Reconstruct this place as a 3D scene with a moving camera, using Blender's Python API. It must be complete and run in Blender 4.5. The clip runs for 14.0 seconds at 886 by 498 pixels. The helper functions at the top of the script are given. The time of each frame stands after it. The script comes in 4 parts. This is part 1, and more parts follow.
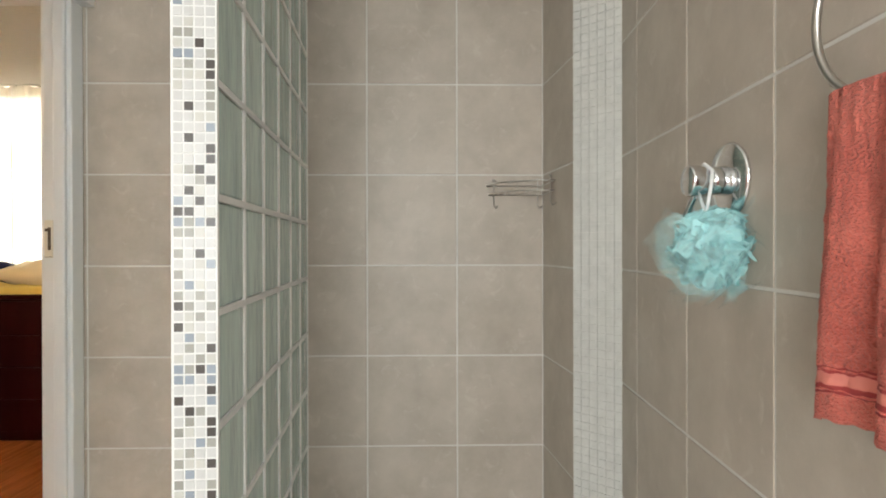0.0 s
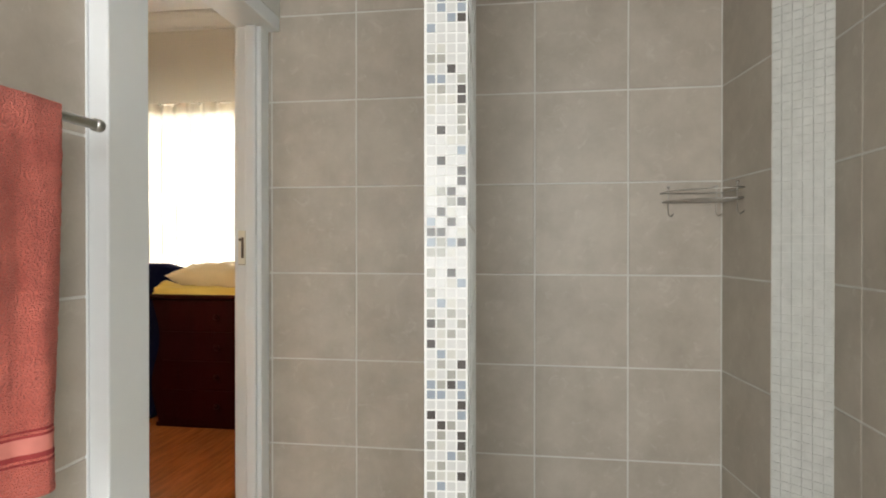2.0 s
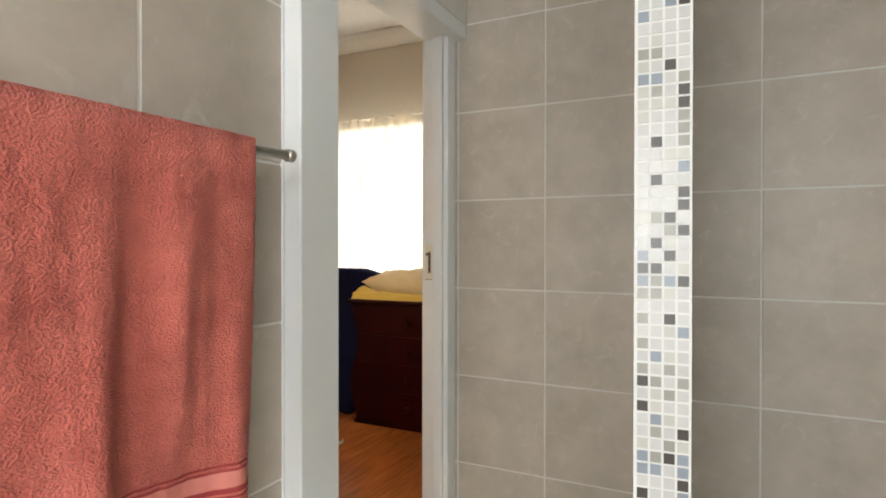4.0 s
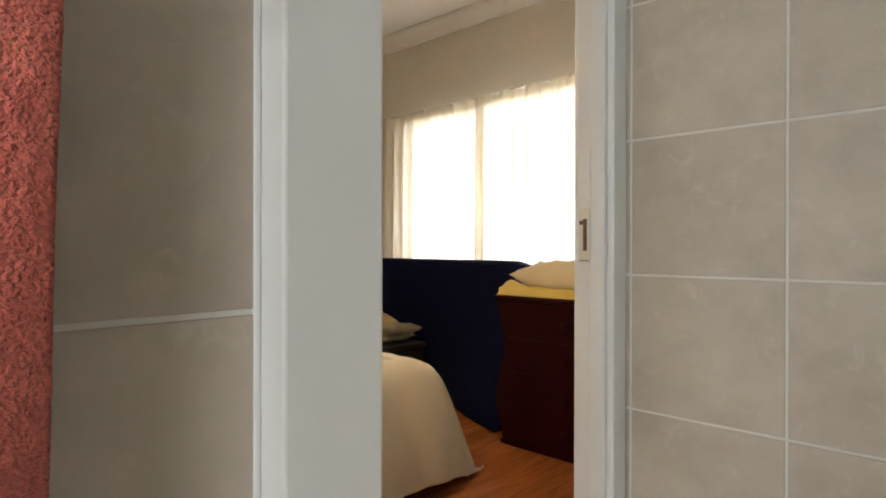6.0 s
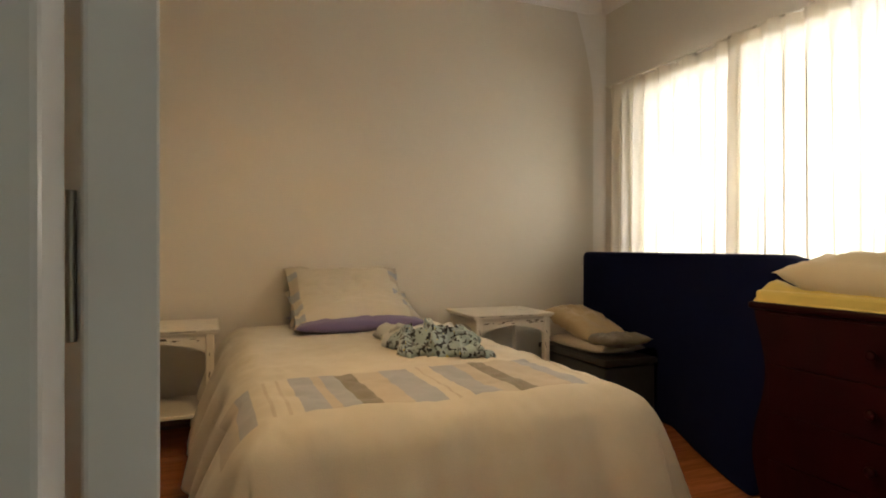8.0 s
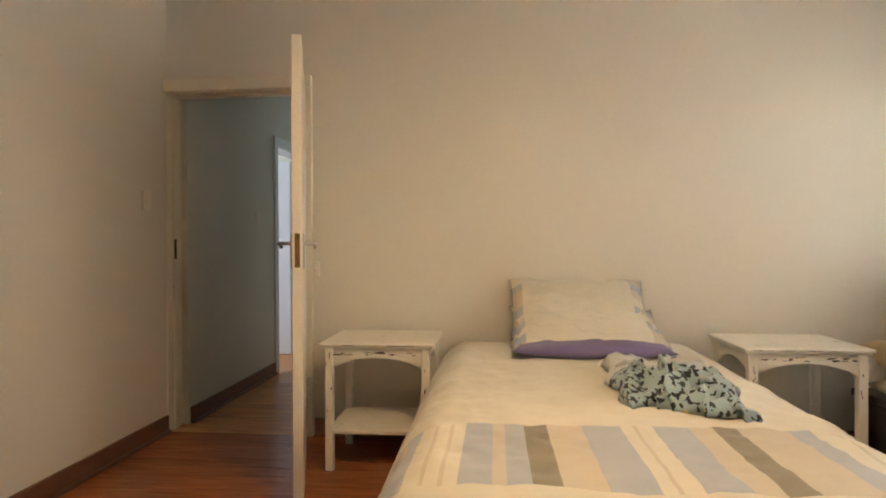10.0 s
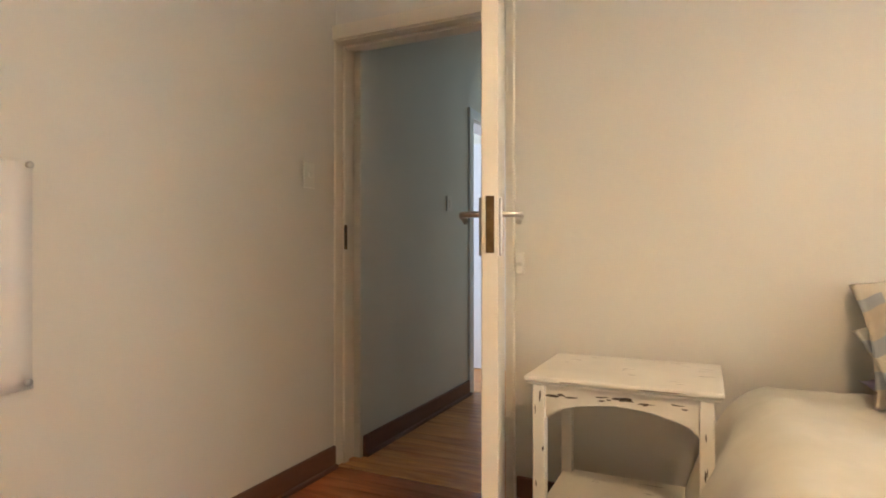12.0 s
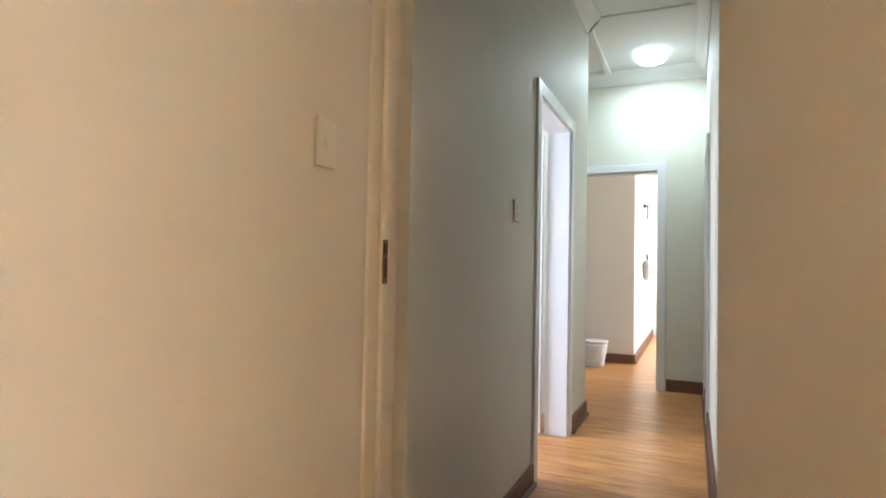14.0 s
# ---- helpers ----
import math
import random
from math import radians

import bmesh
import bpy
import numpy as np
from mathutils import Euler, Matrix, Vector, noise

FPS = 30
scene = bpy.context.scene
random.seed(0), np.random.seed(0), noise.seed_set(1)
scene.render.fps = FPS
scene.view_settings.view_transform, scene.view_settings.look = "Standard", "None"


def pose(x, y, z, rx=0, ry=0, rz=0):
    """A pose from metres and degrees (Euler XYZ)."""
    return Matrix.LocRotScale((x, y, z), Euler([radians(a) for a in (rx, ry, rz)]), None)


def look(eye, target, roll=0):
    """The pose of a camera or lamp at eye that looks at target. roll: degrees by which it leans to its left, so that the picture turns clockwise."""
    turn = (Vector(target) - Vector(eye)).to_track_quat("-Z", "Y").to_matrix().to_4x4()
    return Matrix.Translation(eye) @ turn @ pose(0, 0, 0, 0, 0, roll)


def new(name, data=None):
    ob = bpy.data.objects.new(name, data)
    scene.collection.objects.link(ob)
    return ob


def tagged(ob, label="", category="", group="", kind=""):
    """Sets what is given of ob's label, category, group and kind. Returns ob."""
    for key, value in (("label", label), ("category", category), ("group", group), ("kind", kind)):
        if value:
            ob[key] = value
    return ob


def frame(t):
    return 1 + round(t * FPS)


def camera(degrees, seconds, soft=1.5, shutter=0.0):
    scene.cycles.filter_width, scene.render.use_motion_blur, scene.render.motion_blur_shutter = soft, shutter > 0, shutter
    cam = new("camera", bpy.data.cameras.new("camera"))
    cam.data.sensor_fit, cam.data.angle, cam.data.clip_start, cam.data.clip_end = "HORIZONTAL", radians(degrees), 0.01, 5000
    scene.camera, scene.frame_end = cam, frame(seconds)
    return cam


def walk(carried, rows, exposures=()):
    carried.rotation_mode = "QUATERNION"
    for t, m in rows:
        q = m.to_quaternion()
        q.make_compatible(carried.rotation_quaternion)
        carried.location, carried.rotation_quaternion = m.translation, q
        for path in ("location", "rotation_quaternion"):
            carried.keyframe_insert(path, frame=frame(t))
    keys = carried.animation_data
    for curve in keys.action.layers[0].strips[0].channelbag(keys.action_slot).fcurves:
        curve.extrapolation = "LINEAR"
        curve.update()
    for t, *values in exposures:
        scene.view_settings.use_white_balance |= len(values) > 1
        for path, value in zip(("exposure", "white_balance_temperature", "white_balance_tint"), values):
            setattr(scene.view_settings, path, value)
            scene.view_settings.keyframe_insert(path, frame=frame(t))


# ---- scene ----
cam = camera(75.3, 14.0, soft=1.9)
PATH = [
    (0, (-0.295, 0.768, 1.12), (-0.251, 2.768, 1.113), -0.1),
    (0.5, (-0.338, 0.769, 1.138), (-0.365, 2.769, 1.118), -0.2),
    (1, (-0.413, 0.756, 1.132), (-0.508, 2.754, 1.122), -0.0),
    (1.5, (-0.486, 0.749, 1.14), (-0.666, 2.74, 1.132), 0.1),
    (2, (-0.565, 0.753, 1.157), (-0.844, 2.733, 1.147), 0.0),
    (2.5, (-0.569, 0.779, 1.180), (-1.007, 2.731, 1.162), 0.2),
    (3, (-0.576, 0.805, 1.207), (-1.177, 2.713, 1.188), 0.1),
    (3.5, (-0.593, 0.822, 1.224), (-1.337, 2.679, 1.207), 0.1),
    (6, (-0.907, 1.519, 1.12), (-2.272, 2.981, 1.114), 0.1),
    (6.5, (-1.031, 1.692, 1.109), (-2.485, 3.065, 1.097), 0.4),
    (7, (-1.127, 1.884, 1.093), (-2.719, 3.094, 1.084), 0.4),
    (7.5, (-1.196, 2.02, 1.083), (-2.937, 3.002, 1.07), 0.4),
    (8, (-1.272, 2.132, 1.065), (-3.126, 2.883, 1.056), 0.1),
    (8.5, (-1.277, 2.228, 1.091), (-3.206, 2.755, 1.083), -0.2),
    (11, (-2.137, 2.539, 1.125), (-4.051, 1.96, 1.121), -0.1),
    (11.5, (-2.386, 2.363, 1.068), (-4.248, 1.634, 1.074), -0.1),
    (12, (-2.679, 2.14, 1.033), (-4.492, 1.295, 1.043), -0.0),
    (12.5, (-2.928, 1.923, 1.02), (-4.724, 1.044, 1.051), 0.2),
    (13, (-3.194, 1.636, 1.03), (-4.987, 0.752, 1.089), 0.5),
    (13.5, (-3.404, 1.443, 1.06), (-5.198, 0.562, 1.119), 0.8),
    (14, (-3.649, 1.293, 1.094), (-5.482, 0.494, 1.156), 1.1),
]
EXPOSURES = [(0.0, 0.06, 6500, 10), (2.0, -0.12, 6500, 10), (3.5, -0.16, 6500, 10), (6.0, -0.22, 6500, 10), (7.0, -0.38, 6500, 10), (8.2, -0.55, 6500, 10), (10.6, 0.46, 5800, 10), (12.0, 0.72, 5600, 10), (14.0, 1.4, 5800, 10)]
walk(cam, [(t, look(e, a, r)) for t, e, a, r in PATH], EXPOSURES)

# ---- world and lights ----
world = bpy.data.worlds.new("world")
scene.world = world
world.use_nodes = True
wn = world.node_tree.nodes
sky = wn.new("ShaderNodeTexSky")
sky.sky_type, sky.sun_disc = "NISHITA", False
sky.sun_elevation, sky.sun_rotation = radians(50), radians(60)
wn["Background"].inputs["Strength"].default_value = 0.1
world.node_tree.links.new(sky.outputs[0], wn["Background"].inputs[0])


def area(name, eye, target, w, h, power, color):
    d = bpy.data.lights.new(name, "AREA")
    d.shape, d.size, d.size_y, d.energy, d.color = "RECTANGLE", w, h, power, color
    o = new(name, d)
    o.matrix_world = look(eye, target)
    return o


def bulb(name, at, power, color, r):
    d = bpy.data.lights.new(name, "POINT")
    d.energy, d.color, d.shadow_soft_size = power, color, r
    o = new(name, d)
    o.location = at
    return o


sun_data = bpy.data.lights.new("sun", "SUN")
sun_data.energy, sun_data.angle, sun_data.color = 2.5, radians(0.5), (1, 0.95, 0.88)
sun = new("sun", sun_data)
sun.rotation_euler = (radians(40), 0, radians(150))
area("daylight_bedroom_window", (-3.25, 5.22, 1.52), (-3.25, 3.0, 1.4), 2.6, 1.2, 130, (1, 0.98, 0.95))
# bathroom daylight from an assumed window, placed and aimed to suit the wall brightness
area("assumed_bath_daylight", (-0.90, -1.26, 1.25), (-0.10, 1.0, 0.75), 0.85, 1.0, 52, (0.97, 1.0, 0.985))
# fill light added out of view to brighten the west tiles; no known window
area("bath_side_fill", (0.21, -0.40, 1.75), (-1.2, 0.0, 0.60), 0.9, 1.0, 47, (0.97, 1.0, 0.985))
area("daylight_side_room", (-6.2, -1.46, 1.6), (-6.9, 0.5, 1.2), 1.4, 1.2, 38, (0.85, 0.90, 1.0))
area("daylight_far_room", (-12.6, 2.9, 1.6), (-12.2, 0.5, 1.2), 1.6, 1.2, 62, (1.0, 0.98, 0.94))
bulb("bedroom_bulb", (-3.05, 2.66, 2.02), 56, (1, 0.66, 0.33), 0.10)
area("corridor_lamp_light", (-8.85, 0.95, 2.868), (-8.851, 0.95, 0.0), 0.26, 0.26, 5.6, (0.86, 1.0, 1.0))


# ---- materials ----
def mat(name, base, rough=0.6, vary=0.12, scale=3.0, fine=60.0, bump=0.15, metal=0.0, base2=None, per=0.0, stretch=(1, 1, 1), depth=0.002, **extra):
    """A surface with a broad and a fine variation of its colour, a fine relief, and a change from piece to piece."""
    m = bpy.data.materials.new(name)
    m.use_nodes = True
    n, l = m.node_tree.nodes, m.node_tree.links
    p = n["Principled BSDF"]
    p.inputs["Roughness"].default_value, p.inputs["Metallic"].default_value = rough, metal
    for k, v in extra.items():
        p.inputs[k.replace("_", " ")].default_value = v
    co = n.new("ShaderNodeTexCoord")
    mp = n.new("ShaderNodeMapping")
    mp.inputs["Scale"].default_value = stretch
    oi = n.new("ShaderNodeObjectInfo")
    add = n.new("ShaderNodeVectorMath")
    mul = n.new("ShaderNodeVectorMath")
    mul.operation = "SCALE"
    mul.inputs[0].default_value = (13, 7, 29)
    l.new(oi.outputs["Random"], mul.inputs["Scale"])
    geo = n.new("ShaderNodeNewGeometry")
    l.new(geo.outputs["Position"], mp.inputs[0])
    l.new(mp.outputs[0], add.inputs[0])
    if per:
        l.new(mul.outputs[0], add.inputs[1])
    broad, small = n.new("ShaderNodeTexNoise"), n.new("ShaderNodeTexNoise")
    broad.inputs["Scale"].default_value, broad.inputs["Detail"].default_value, broad.inputs["Roughness"].default_value = scale, 6, 0.62
    small.inputs["Scale"].default_value, small.inputs["Detail"].default_value = fine, 3
    l.new(add.outputs[0], broad.inputs["Vector"])
    l.new(add.outputs[0], small.inputs["Vector"])
    b2 = base2 or tuple(c * (1 - vary) for c in base)
    ramp = n.new("ShaderNodeValToRGB")
    ramp.color_ramp.elements[0].position, ramp.color_ramp.elements[1].position = 0.3, 0.7
    ramp.color_ramp.elements[0].color, ramp.color_ramp.elements[1].color = (*b2, 1), (*base, 1)
    l.new(broad.outputs[0], ramp.inputs[0])
    hsv = n.new("ShaderNodeHueSaturation")
    l.new(ramp.outputs[0], hsv.inputs["Color"])
    val = n.new("ShaderNodeMath")
    val.operation = "MULTIPLY_ADD"
    val.inputs[1].default_value, val.inputs[2].default_value = vary * 0.5, 1 - vary * 0.25
    l.new(small.outputs[0], val.inputs[0])
    last = val.outputs[0]
    if per:
        v2 = n.new("ShaderNodeMath")
        v2.operation = "MULTIPLY_ADD"
        v2.inputs[1].default_value = per
        l.new(oi.outputs["Random"], v2.inputs[0])
        l.new(last, v2.inputs[2])
        last = v2.outputs[0]
    l.new(last, hsv.inputs["Value"])
    l.new(hsv.outputs[0], p.inputs["Base Color"])
    if bump:
        bp = n.new("ShaderNodeBump")
        bp.inputs["Strength"].default_value, bp.inputs["Distance"].default_value = bump, depth
        l.new(small.outputs[0], bp.inputs["Height"])
        l.new(bp.outputs[0], p.inputs["Normal"])
    return m


def cloth(name, base, rough=0.9, scale=4, fine=500, bump=0.5, **k):
    return mat(name, base, rough, 0.10, scale, fine, bump, Sheen_Weight=0.25, **k)


M_TILE = mat("grey_stone_tile", (0.488, 0.428, 0.366), 0.46, 0.08, 6.5, 190, 0.10, base2=(0.380, 0.328, 0.274), per=0.05)
tile_nodes, tile_links = M_TILE.node_tree.nodes, M_TILE.node_tree.links
tile_face = tile_nodes["Principled BSDF"]
fleck, fleck_ramp, fleck_mix = tile_nodes.new("ShaderNodeTexNoise"), tile_nodes.new("ShaderNodeValToRGB"), tile_nodes.new("ShaderNodeMixRGB")
fleck.inputs["Scale"].default_value, fleck.inputs["Detail"].default_value, fleck.inputs["Roughness"].default_value, fleck.inputs["Distortion"].default_value = 17, 7, 0.66, 0.8
fleck_ramp.color_ramp.elements[0].position, fleck_ramp.color_ramp.elements[1].position = 0.57, 0.74
fleck_ramp.color_ramp.elements[1].color = (0.42, 0.42, 0.42, 1)
fleck_mix.inputs[2].default_value = (0.62, 0.58, 0.52, 1)
tile_links.new(tile_nodes.new("ShaderNodeNewGeometry").outputs["Position"], fleck.inputs["Vector"])
tile_links.new(fleck.outputs[0], fleck_ramp.inputs[0])
tile_links.new(fleck_ramp.outputs[0], fleck_mix.inputs["Fac"])
tile_links.new(tile_face.inputs["Base Color"].links[0].from_socket, fleck_mix.inputs[1])
tile_links.new(fleck_mix.outputs[0], tile_face.inputs["Base Color"])
M_GROUT = mat("white_grout", (0.68, 0.665, 0.63), 0.85, 0.14, 8, 250, 0.4)
M_WHITE = mat("white_gloss_paint", (0.76, 0.77, 0.78), 0.32, 0.05, 2.5, 45, 0.08)
M_TRIM = mat("cream_gloss_paint", (0.78, 0.72, 0.60), 0.35, 0.08, 2.5, 45, 0.12)
M_WALL = mat("cream_wall_paint", (0.695, 0.660, 0.585), 0.42, 0.05, 1.2, 130, 0.10)
M_WALL_COR = mat("pale_green_wall_paint", (0.70, 0.688, 0.590), 0.6, 0.06, 1.2, 130, 0.10)
M_CEIL = mat("white_ceiling_paint", (0.80, 0.79, 0.77), 0.7, 0.04, 1.5, 120, 0.1)
M_SKIRT = mat("dark_brown_stained_wood", (0.165, 0.072, 0.038), 0.5, 0.3, 3, 60, 0.2, stretch=(1, 1, 6))
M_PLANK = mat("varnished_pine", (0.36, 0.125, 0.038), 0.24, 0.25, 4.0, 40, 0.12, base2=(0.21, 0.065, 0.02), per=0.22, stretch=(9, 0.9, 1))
# the same pine made paler and yellower, for the cold light on its gloss
M_PLANK_COR = mat("cold_lit_varnished_pine", (0.64, 0.335, 0.110), 0.34, 0.25, 4.0, 40, 0.12, base2=(0.34, 0.115, 0.028), Specular_IOR_Level=0.35, per=0.24, stretch=(9, 0.9, 1))
M_CHROME = mat("chrome", (0.75, 0.76, 0.77), 0.10, 0.03, 10, 100, 0.0, metal=1.0)
M_STEEL = mat("brushed_steel", (0.52, 0.50, 0.47), 0.28, 0.08, 20, 300, 0.1, metal=1.0)
M_BRASS = mat("tarnished_brass", (0.20, 0.13, 0.055), 0.42, 0.4, 40, 300, 0.3, metal=1.0)
M_DARK = mat("dark_recess", (0.03, 0.02, 0.015), 0.8, 0.3, 20, 200, 0.2)
M_RECESS = mat("brown_strike_recess", (0.13, 0.085, 0.055), 0.6, 0.3, 20, 200, 0.2)
# strong dark variation paints in the shade between the loops of the pile
M_TOWEL = mat("coral_terry_towel", (0.82, 0.200, 0.145), 0.95, 0.9, 12, 330, 1.0, base2=(0.58, 0.110, 0.078), depth=0.013, stretch=(1, 0.75, 1.0), Sheen_Weight=0.15)
M_TOWEL_B = mat("dark_red_stitching", (0.32, 0.035, 0.035), 0.9, 0.2, 30, 400, 0.4)
M_TOWEL_S = mat("flat_coral_weave", (0.62, 0.20, 0.16), 0.7, 0.1, 30, 700, 0.4)
M_PUFF = mat("aqua_nylon_mesh", (0.55, 0.93, 0.95), 0.6, 0.08, 30, 900, 0.25, Alpha=0.62)
M_PUFF_T = mat("sheer_aqua_nylon", (0.50, 0.86, 0.88), 0.6, 0.1, 30, 800, 0.3, Alpha=0.13)
M_CORD = mat("white_cord", (0.8, 0.8, 0.8), 0.8, 0.1, 30, 900, 0.5)
M_DUVET = cloth("cream_cotton_duvet", (0.61, 0.575, 0.485), scale=5, fine=260, bump=0.35)
M_BLUE = cloth("pale_blue_cotton", (0.36, 0.39, 0.45))
M_BEIGE = cloth("beige_cotton", (0.50, 0.45, 0.37))
M_OLIVE = cloth("olive_taupe_cotton", (0.20, 0.18, 0.135))
M_PURPLE = cloth("purple_cotton", (0.16, 0.13, 0.28))
M_NAVY = mat("navy_canvas", (0.004, 0.006, 0.034), 0.95, 0.15, 4, 900, 0.6, Specular_IOR_Level=0.08)
M_YELLOW = cloth("yellow_vinyl", (0.70, 0.57, 0.15), rough=0.55, bump=0.15)
M_CUSHION = cloth("tan_cotton", (0.47, 0.36, 0.20))
M_MAHOG = mat("dark_mahogany", (0.028, 0.0022, 0.0034), 0.42, 0.35, 3, 50, 0.10, base2=(0.013, 0.0012, 0.0018), Specular_IOR_Level=0.10, stretch=(1, 1, 0.15))
M_TABLE = mat("chalky_white_paint", (0.74, 0.70, 0.62), 0.55, 0.10, 6, 90, 0.25)
M_SCUFF = mat("bare_dark_wood_scuff", (0.07, 0.045, 0.03), 0.7, 0.3, 30, 200, 0.3)
M_PLASTIC = mat("ivory_plastic", (0.74, 0.71, 0.62), 0.35, 0.04, 5, 100, 0.05)
M_PAPER = mat("white_paper", (0.78, 0.75, 0.71), 0.8, 0.04, 3, 80, 0.1)
M_BASKET = mat("white_plastic_weave", (0.80, 0.79, 0.76), 0.5, 0.1, 20, 90, 0.4)
M_BLACK = mat("black_cloth", (0.02, 0.02, 0.022), 0.8, 0.2, 20, 300, 0.3)
M_FOG = mat("grey_cloth", (0.35, 0.35, 0.36), 0.8, 0.2, 20, 300, 0.3)
MOSAIC = [mat("mosaic_" + k, c, 0.30, 0.10, 30, 90, 0.05, per=0.1) for k, c in (
    ("white", (0.49, 0.49, 0.482)), ("pale", (0.46, 0.455, 0.42)), ("greige", (0.27, 0.265, 0.235)),
    ("bluegrey", (0.22, 0.255, 0.30)), ("brown", (0.045, 0.036, 0.032)))]
# upright pale streaks in the colour stand for highlights on the wavy glass
M_BLOCK = mat("green_wavy_glass", (0.68, 0.82, 0.76), 0.10, 0.22, 6, 14, 0.55, base2=(0.44, 0.58, 0.53), depth=0.012, stretch=(1, 1, 0.3), per=0.06, Transmission_Weight=0.30, IOR=1.45)
M_GLASS = mat("window_glass", (0.95, 0.97, 0.97), 0.02, 0.01, 2, 20, 0.0, Transmission_Weight=1.0, IOR=1.45)


def glow(name, color, strength):
    m = bpy.data.materials.new(name)
    m.use_nodes = True
    p = m.node_tree.nodes["Principled BSDF"]
    p.inputs["Base Color"].default_value = (0.9, 0.88, 0.8, 1)
    p.inputs["Emission Color"].default_value = (*color, 1)
    p.inputs["Emission Strength"].default_value = strength
    return m


M_GLOW_W = glow("lit_opal_glass_warm", (1, 0.72, 0.36), 5.0)
M_GLOW_C = glow("lit_opal_glass_cool", (0.86, 0.98, 1.0), 1.6)


def sheer(name, base):
    """A thin woven curtain that lets daylight through."""
    m = bpy.data.materials.new(name)
    m.use_nodes = True
    n, l = m.node_tree.nodes, m.node_tree.links
    out = n["Material Output"]
    d, t, mix = n.new("ShaderNodeBsdfDiffuse"), n.new("ShaderNodeBsdfTranslucent"), n.new("ShaderNodeMixShader")
    tex = n.new("ShaderNodeTexNoise")
    tex.inputs["Scale"].default_value = 14
    ramp = n.new("ShaderNodeValToRGB")
    ramp.color_ramp.elements[0].color = (*(c * 0.9 for c in base), 1)
    ramp.color_ramp.elements[1].color = (*base, 1)
    l.new(tex.outputs[0], ramp.inputs[0])
    l.new(ramp.outputs[0], d.inputs[0])
    l.new(ramp.outputs[0], t.inputs[0])
    mix.inputs[0].default_value = 0.40
    l.new(d.outputs[0], mix.inputs[1])
    l.new(t.outputs[0], mix.inputs[2])
    l.new(mix.outputs[0], out.inputs[0])
    return m


M_SHADE = sheer("warm_cream_shade_cloth", (0.80, 0.62, 0.36))
M_CURTAIN = sheer("cream_curtain_cloth", (0.88, 0.83, 0.73))


# ---- mesh tools ----
def put(name, bm, m, parent=None, smooth=False, tag=None):
    me = bpy.data.meshes.new(name)
    bm.normal_update()
    bm.to_mesh(me)
    bm.free()
    for x in (m if isinstance(m, (list, tuple)) else [m]):
        me.materials.append(x)
    if smooth:
        for f in me.polygons:
            f.use_smooth = True
    o = new(name, me)
    if parent:
        o.parent = parent
    if tag:
        tagged(o, *tag)
    return o


def part_of(name, me, parent, loc=(0, 0, 0), rz=0.0):
    o = new(name, me)
    o.parent = parent
    o.location, o.rotation_euler = loc, (0, 0, rz)
    return o


def add_box(bm, lo, hi, bevel=0.0, seg=2, m=None, index=0):
    r = bmesh.ops.create_cube(bm, size=1)
    vs = r["verts"]
    c, s = (Vector(lo) + Vector(hi)) / 2, Vector(hi) - Vector(lo)
    for v in vs:
        v.co = Vector((v.co.x * s.x, v.co.y * s.y, v.co.z * s.z)) + c
    fs = set(f for v in vs for f in v.link_faces)
    if bevel:
        es = list(set(e for v in vs for e in v.link_edges))
        rr = bmesh.ops.bevel(bm, geom=es, offset=bevel, segments=seg, affect="EDGES", profile=0.5)
        fs = set(rr["faces"]) | set(f for f in fs if f.is_valid)
        vs = list(set(v for f in fs for v in f.verts))
    if m is not None:
        bmesh.ops.transform(bm, matrix=m, verts=vs)
    for f in fs:
        f.material_index = index
    return vs


def box(name, lo, hi, m, bevel=0.0, parent=None, tag=None, smooth=False):
    bm = bmesh.new()
    add_box(bm, lo, hi, bevel)
    return put(name, bm, m, parent, smooth, tag)


def tube(name, pts, r, m, parent=None, cyclic=False, tag=None):
    c = bpy.data.curves.new(name, "CURVE")
    c.dimensions, c.bevel_depth, c.bevel_resolution, c.use_fill_caps = "3D", r, 3, True
    s = c.splines.new("POLY")
    s.points.add(len(pts) - 1)
    for q, p in zip(s.points, pts):
        q.co = (*p, 1)
    s.use_cyclic_u = cyclic
    o = new(name, c)
    dg = bpy.context.evaluated_depsgraph_get()
    dg.update()
    me = bpy.data.meshes.new_from_object(o.evaluated_get(dg))
    bpy.data.objects.remove(o)
    me.materials.clear()
    me.materials.append(m)
    for f in me.polygons:
        f.use_smooth = True
    o = new(name, me)
    if parent:
        o.parent = parent
    if tag:
        tagged(o, *tag)
    return o


def lathe(name, profile, m, at=(0, 0, 0), turn=None, parent=None, n=32, tag=None):
    """A turned body: profile of (radius, height) round z."""
    bm = bmesh.new()
    rings = []
    for r, z in profile:
        rings.append([bm.verts.new((r * math.cos(2 * math.pi * i / n), r * math.sin(2 * math.pi * i / n), z)) for i in range(n)])
    for a, b in zip(rings, rings[1:]):
        for i in range(n):
            bm.faces.new((a[i], a[(i + 1) % n], b[(i + 1) % n], b[i]))
    bm.faces.new(list(reversed(rings[0])))
    bm.faces.new(rings[-1])
    mm = Matrix.Translation(at) @ (turn or Matrix())
    bmesh.ops.transform(bm, matrix=mm, verts=bm.verts)
    return put(name, bm, m, parent, True, tag)


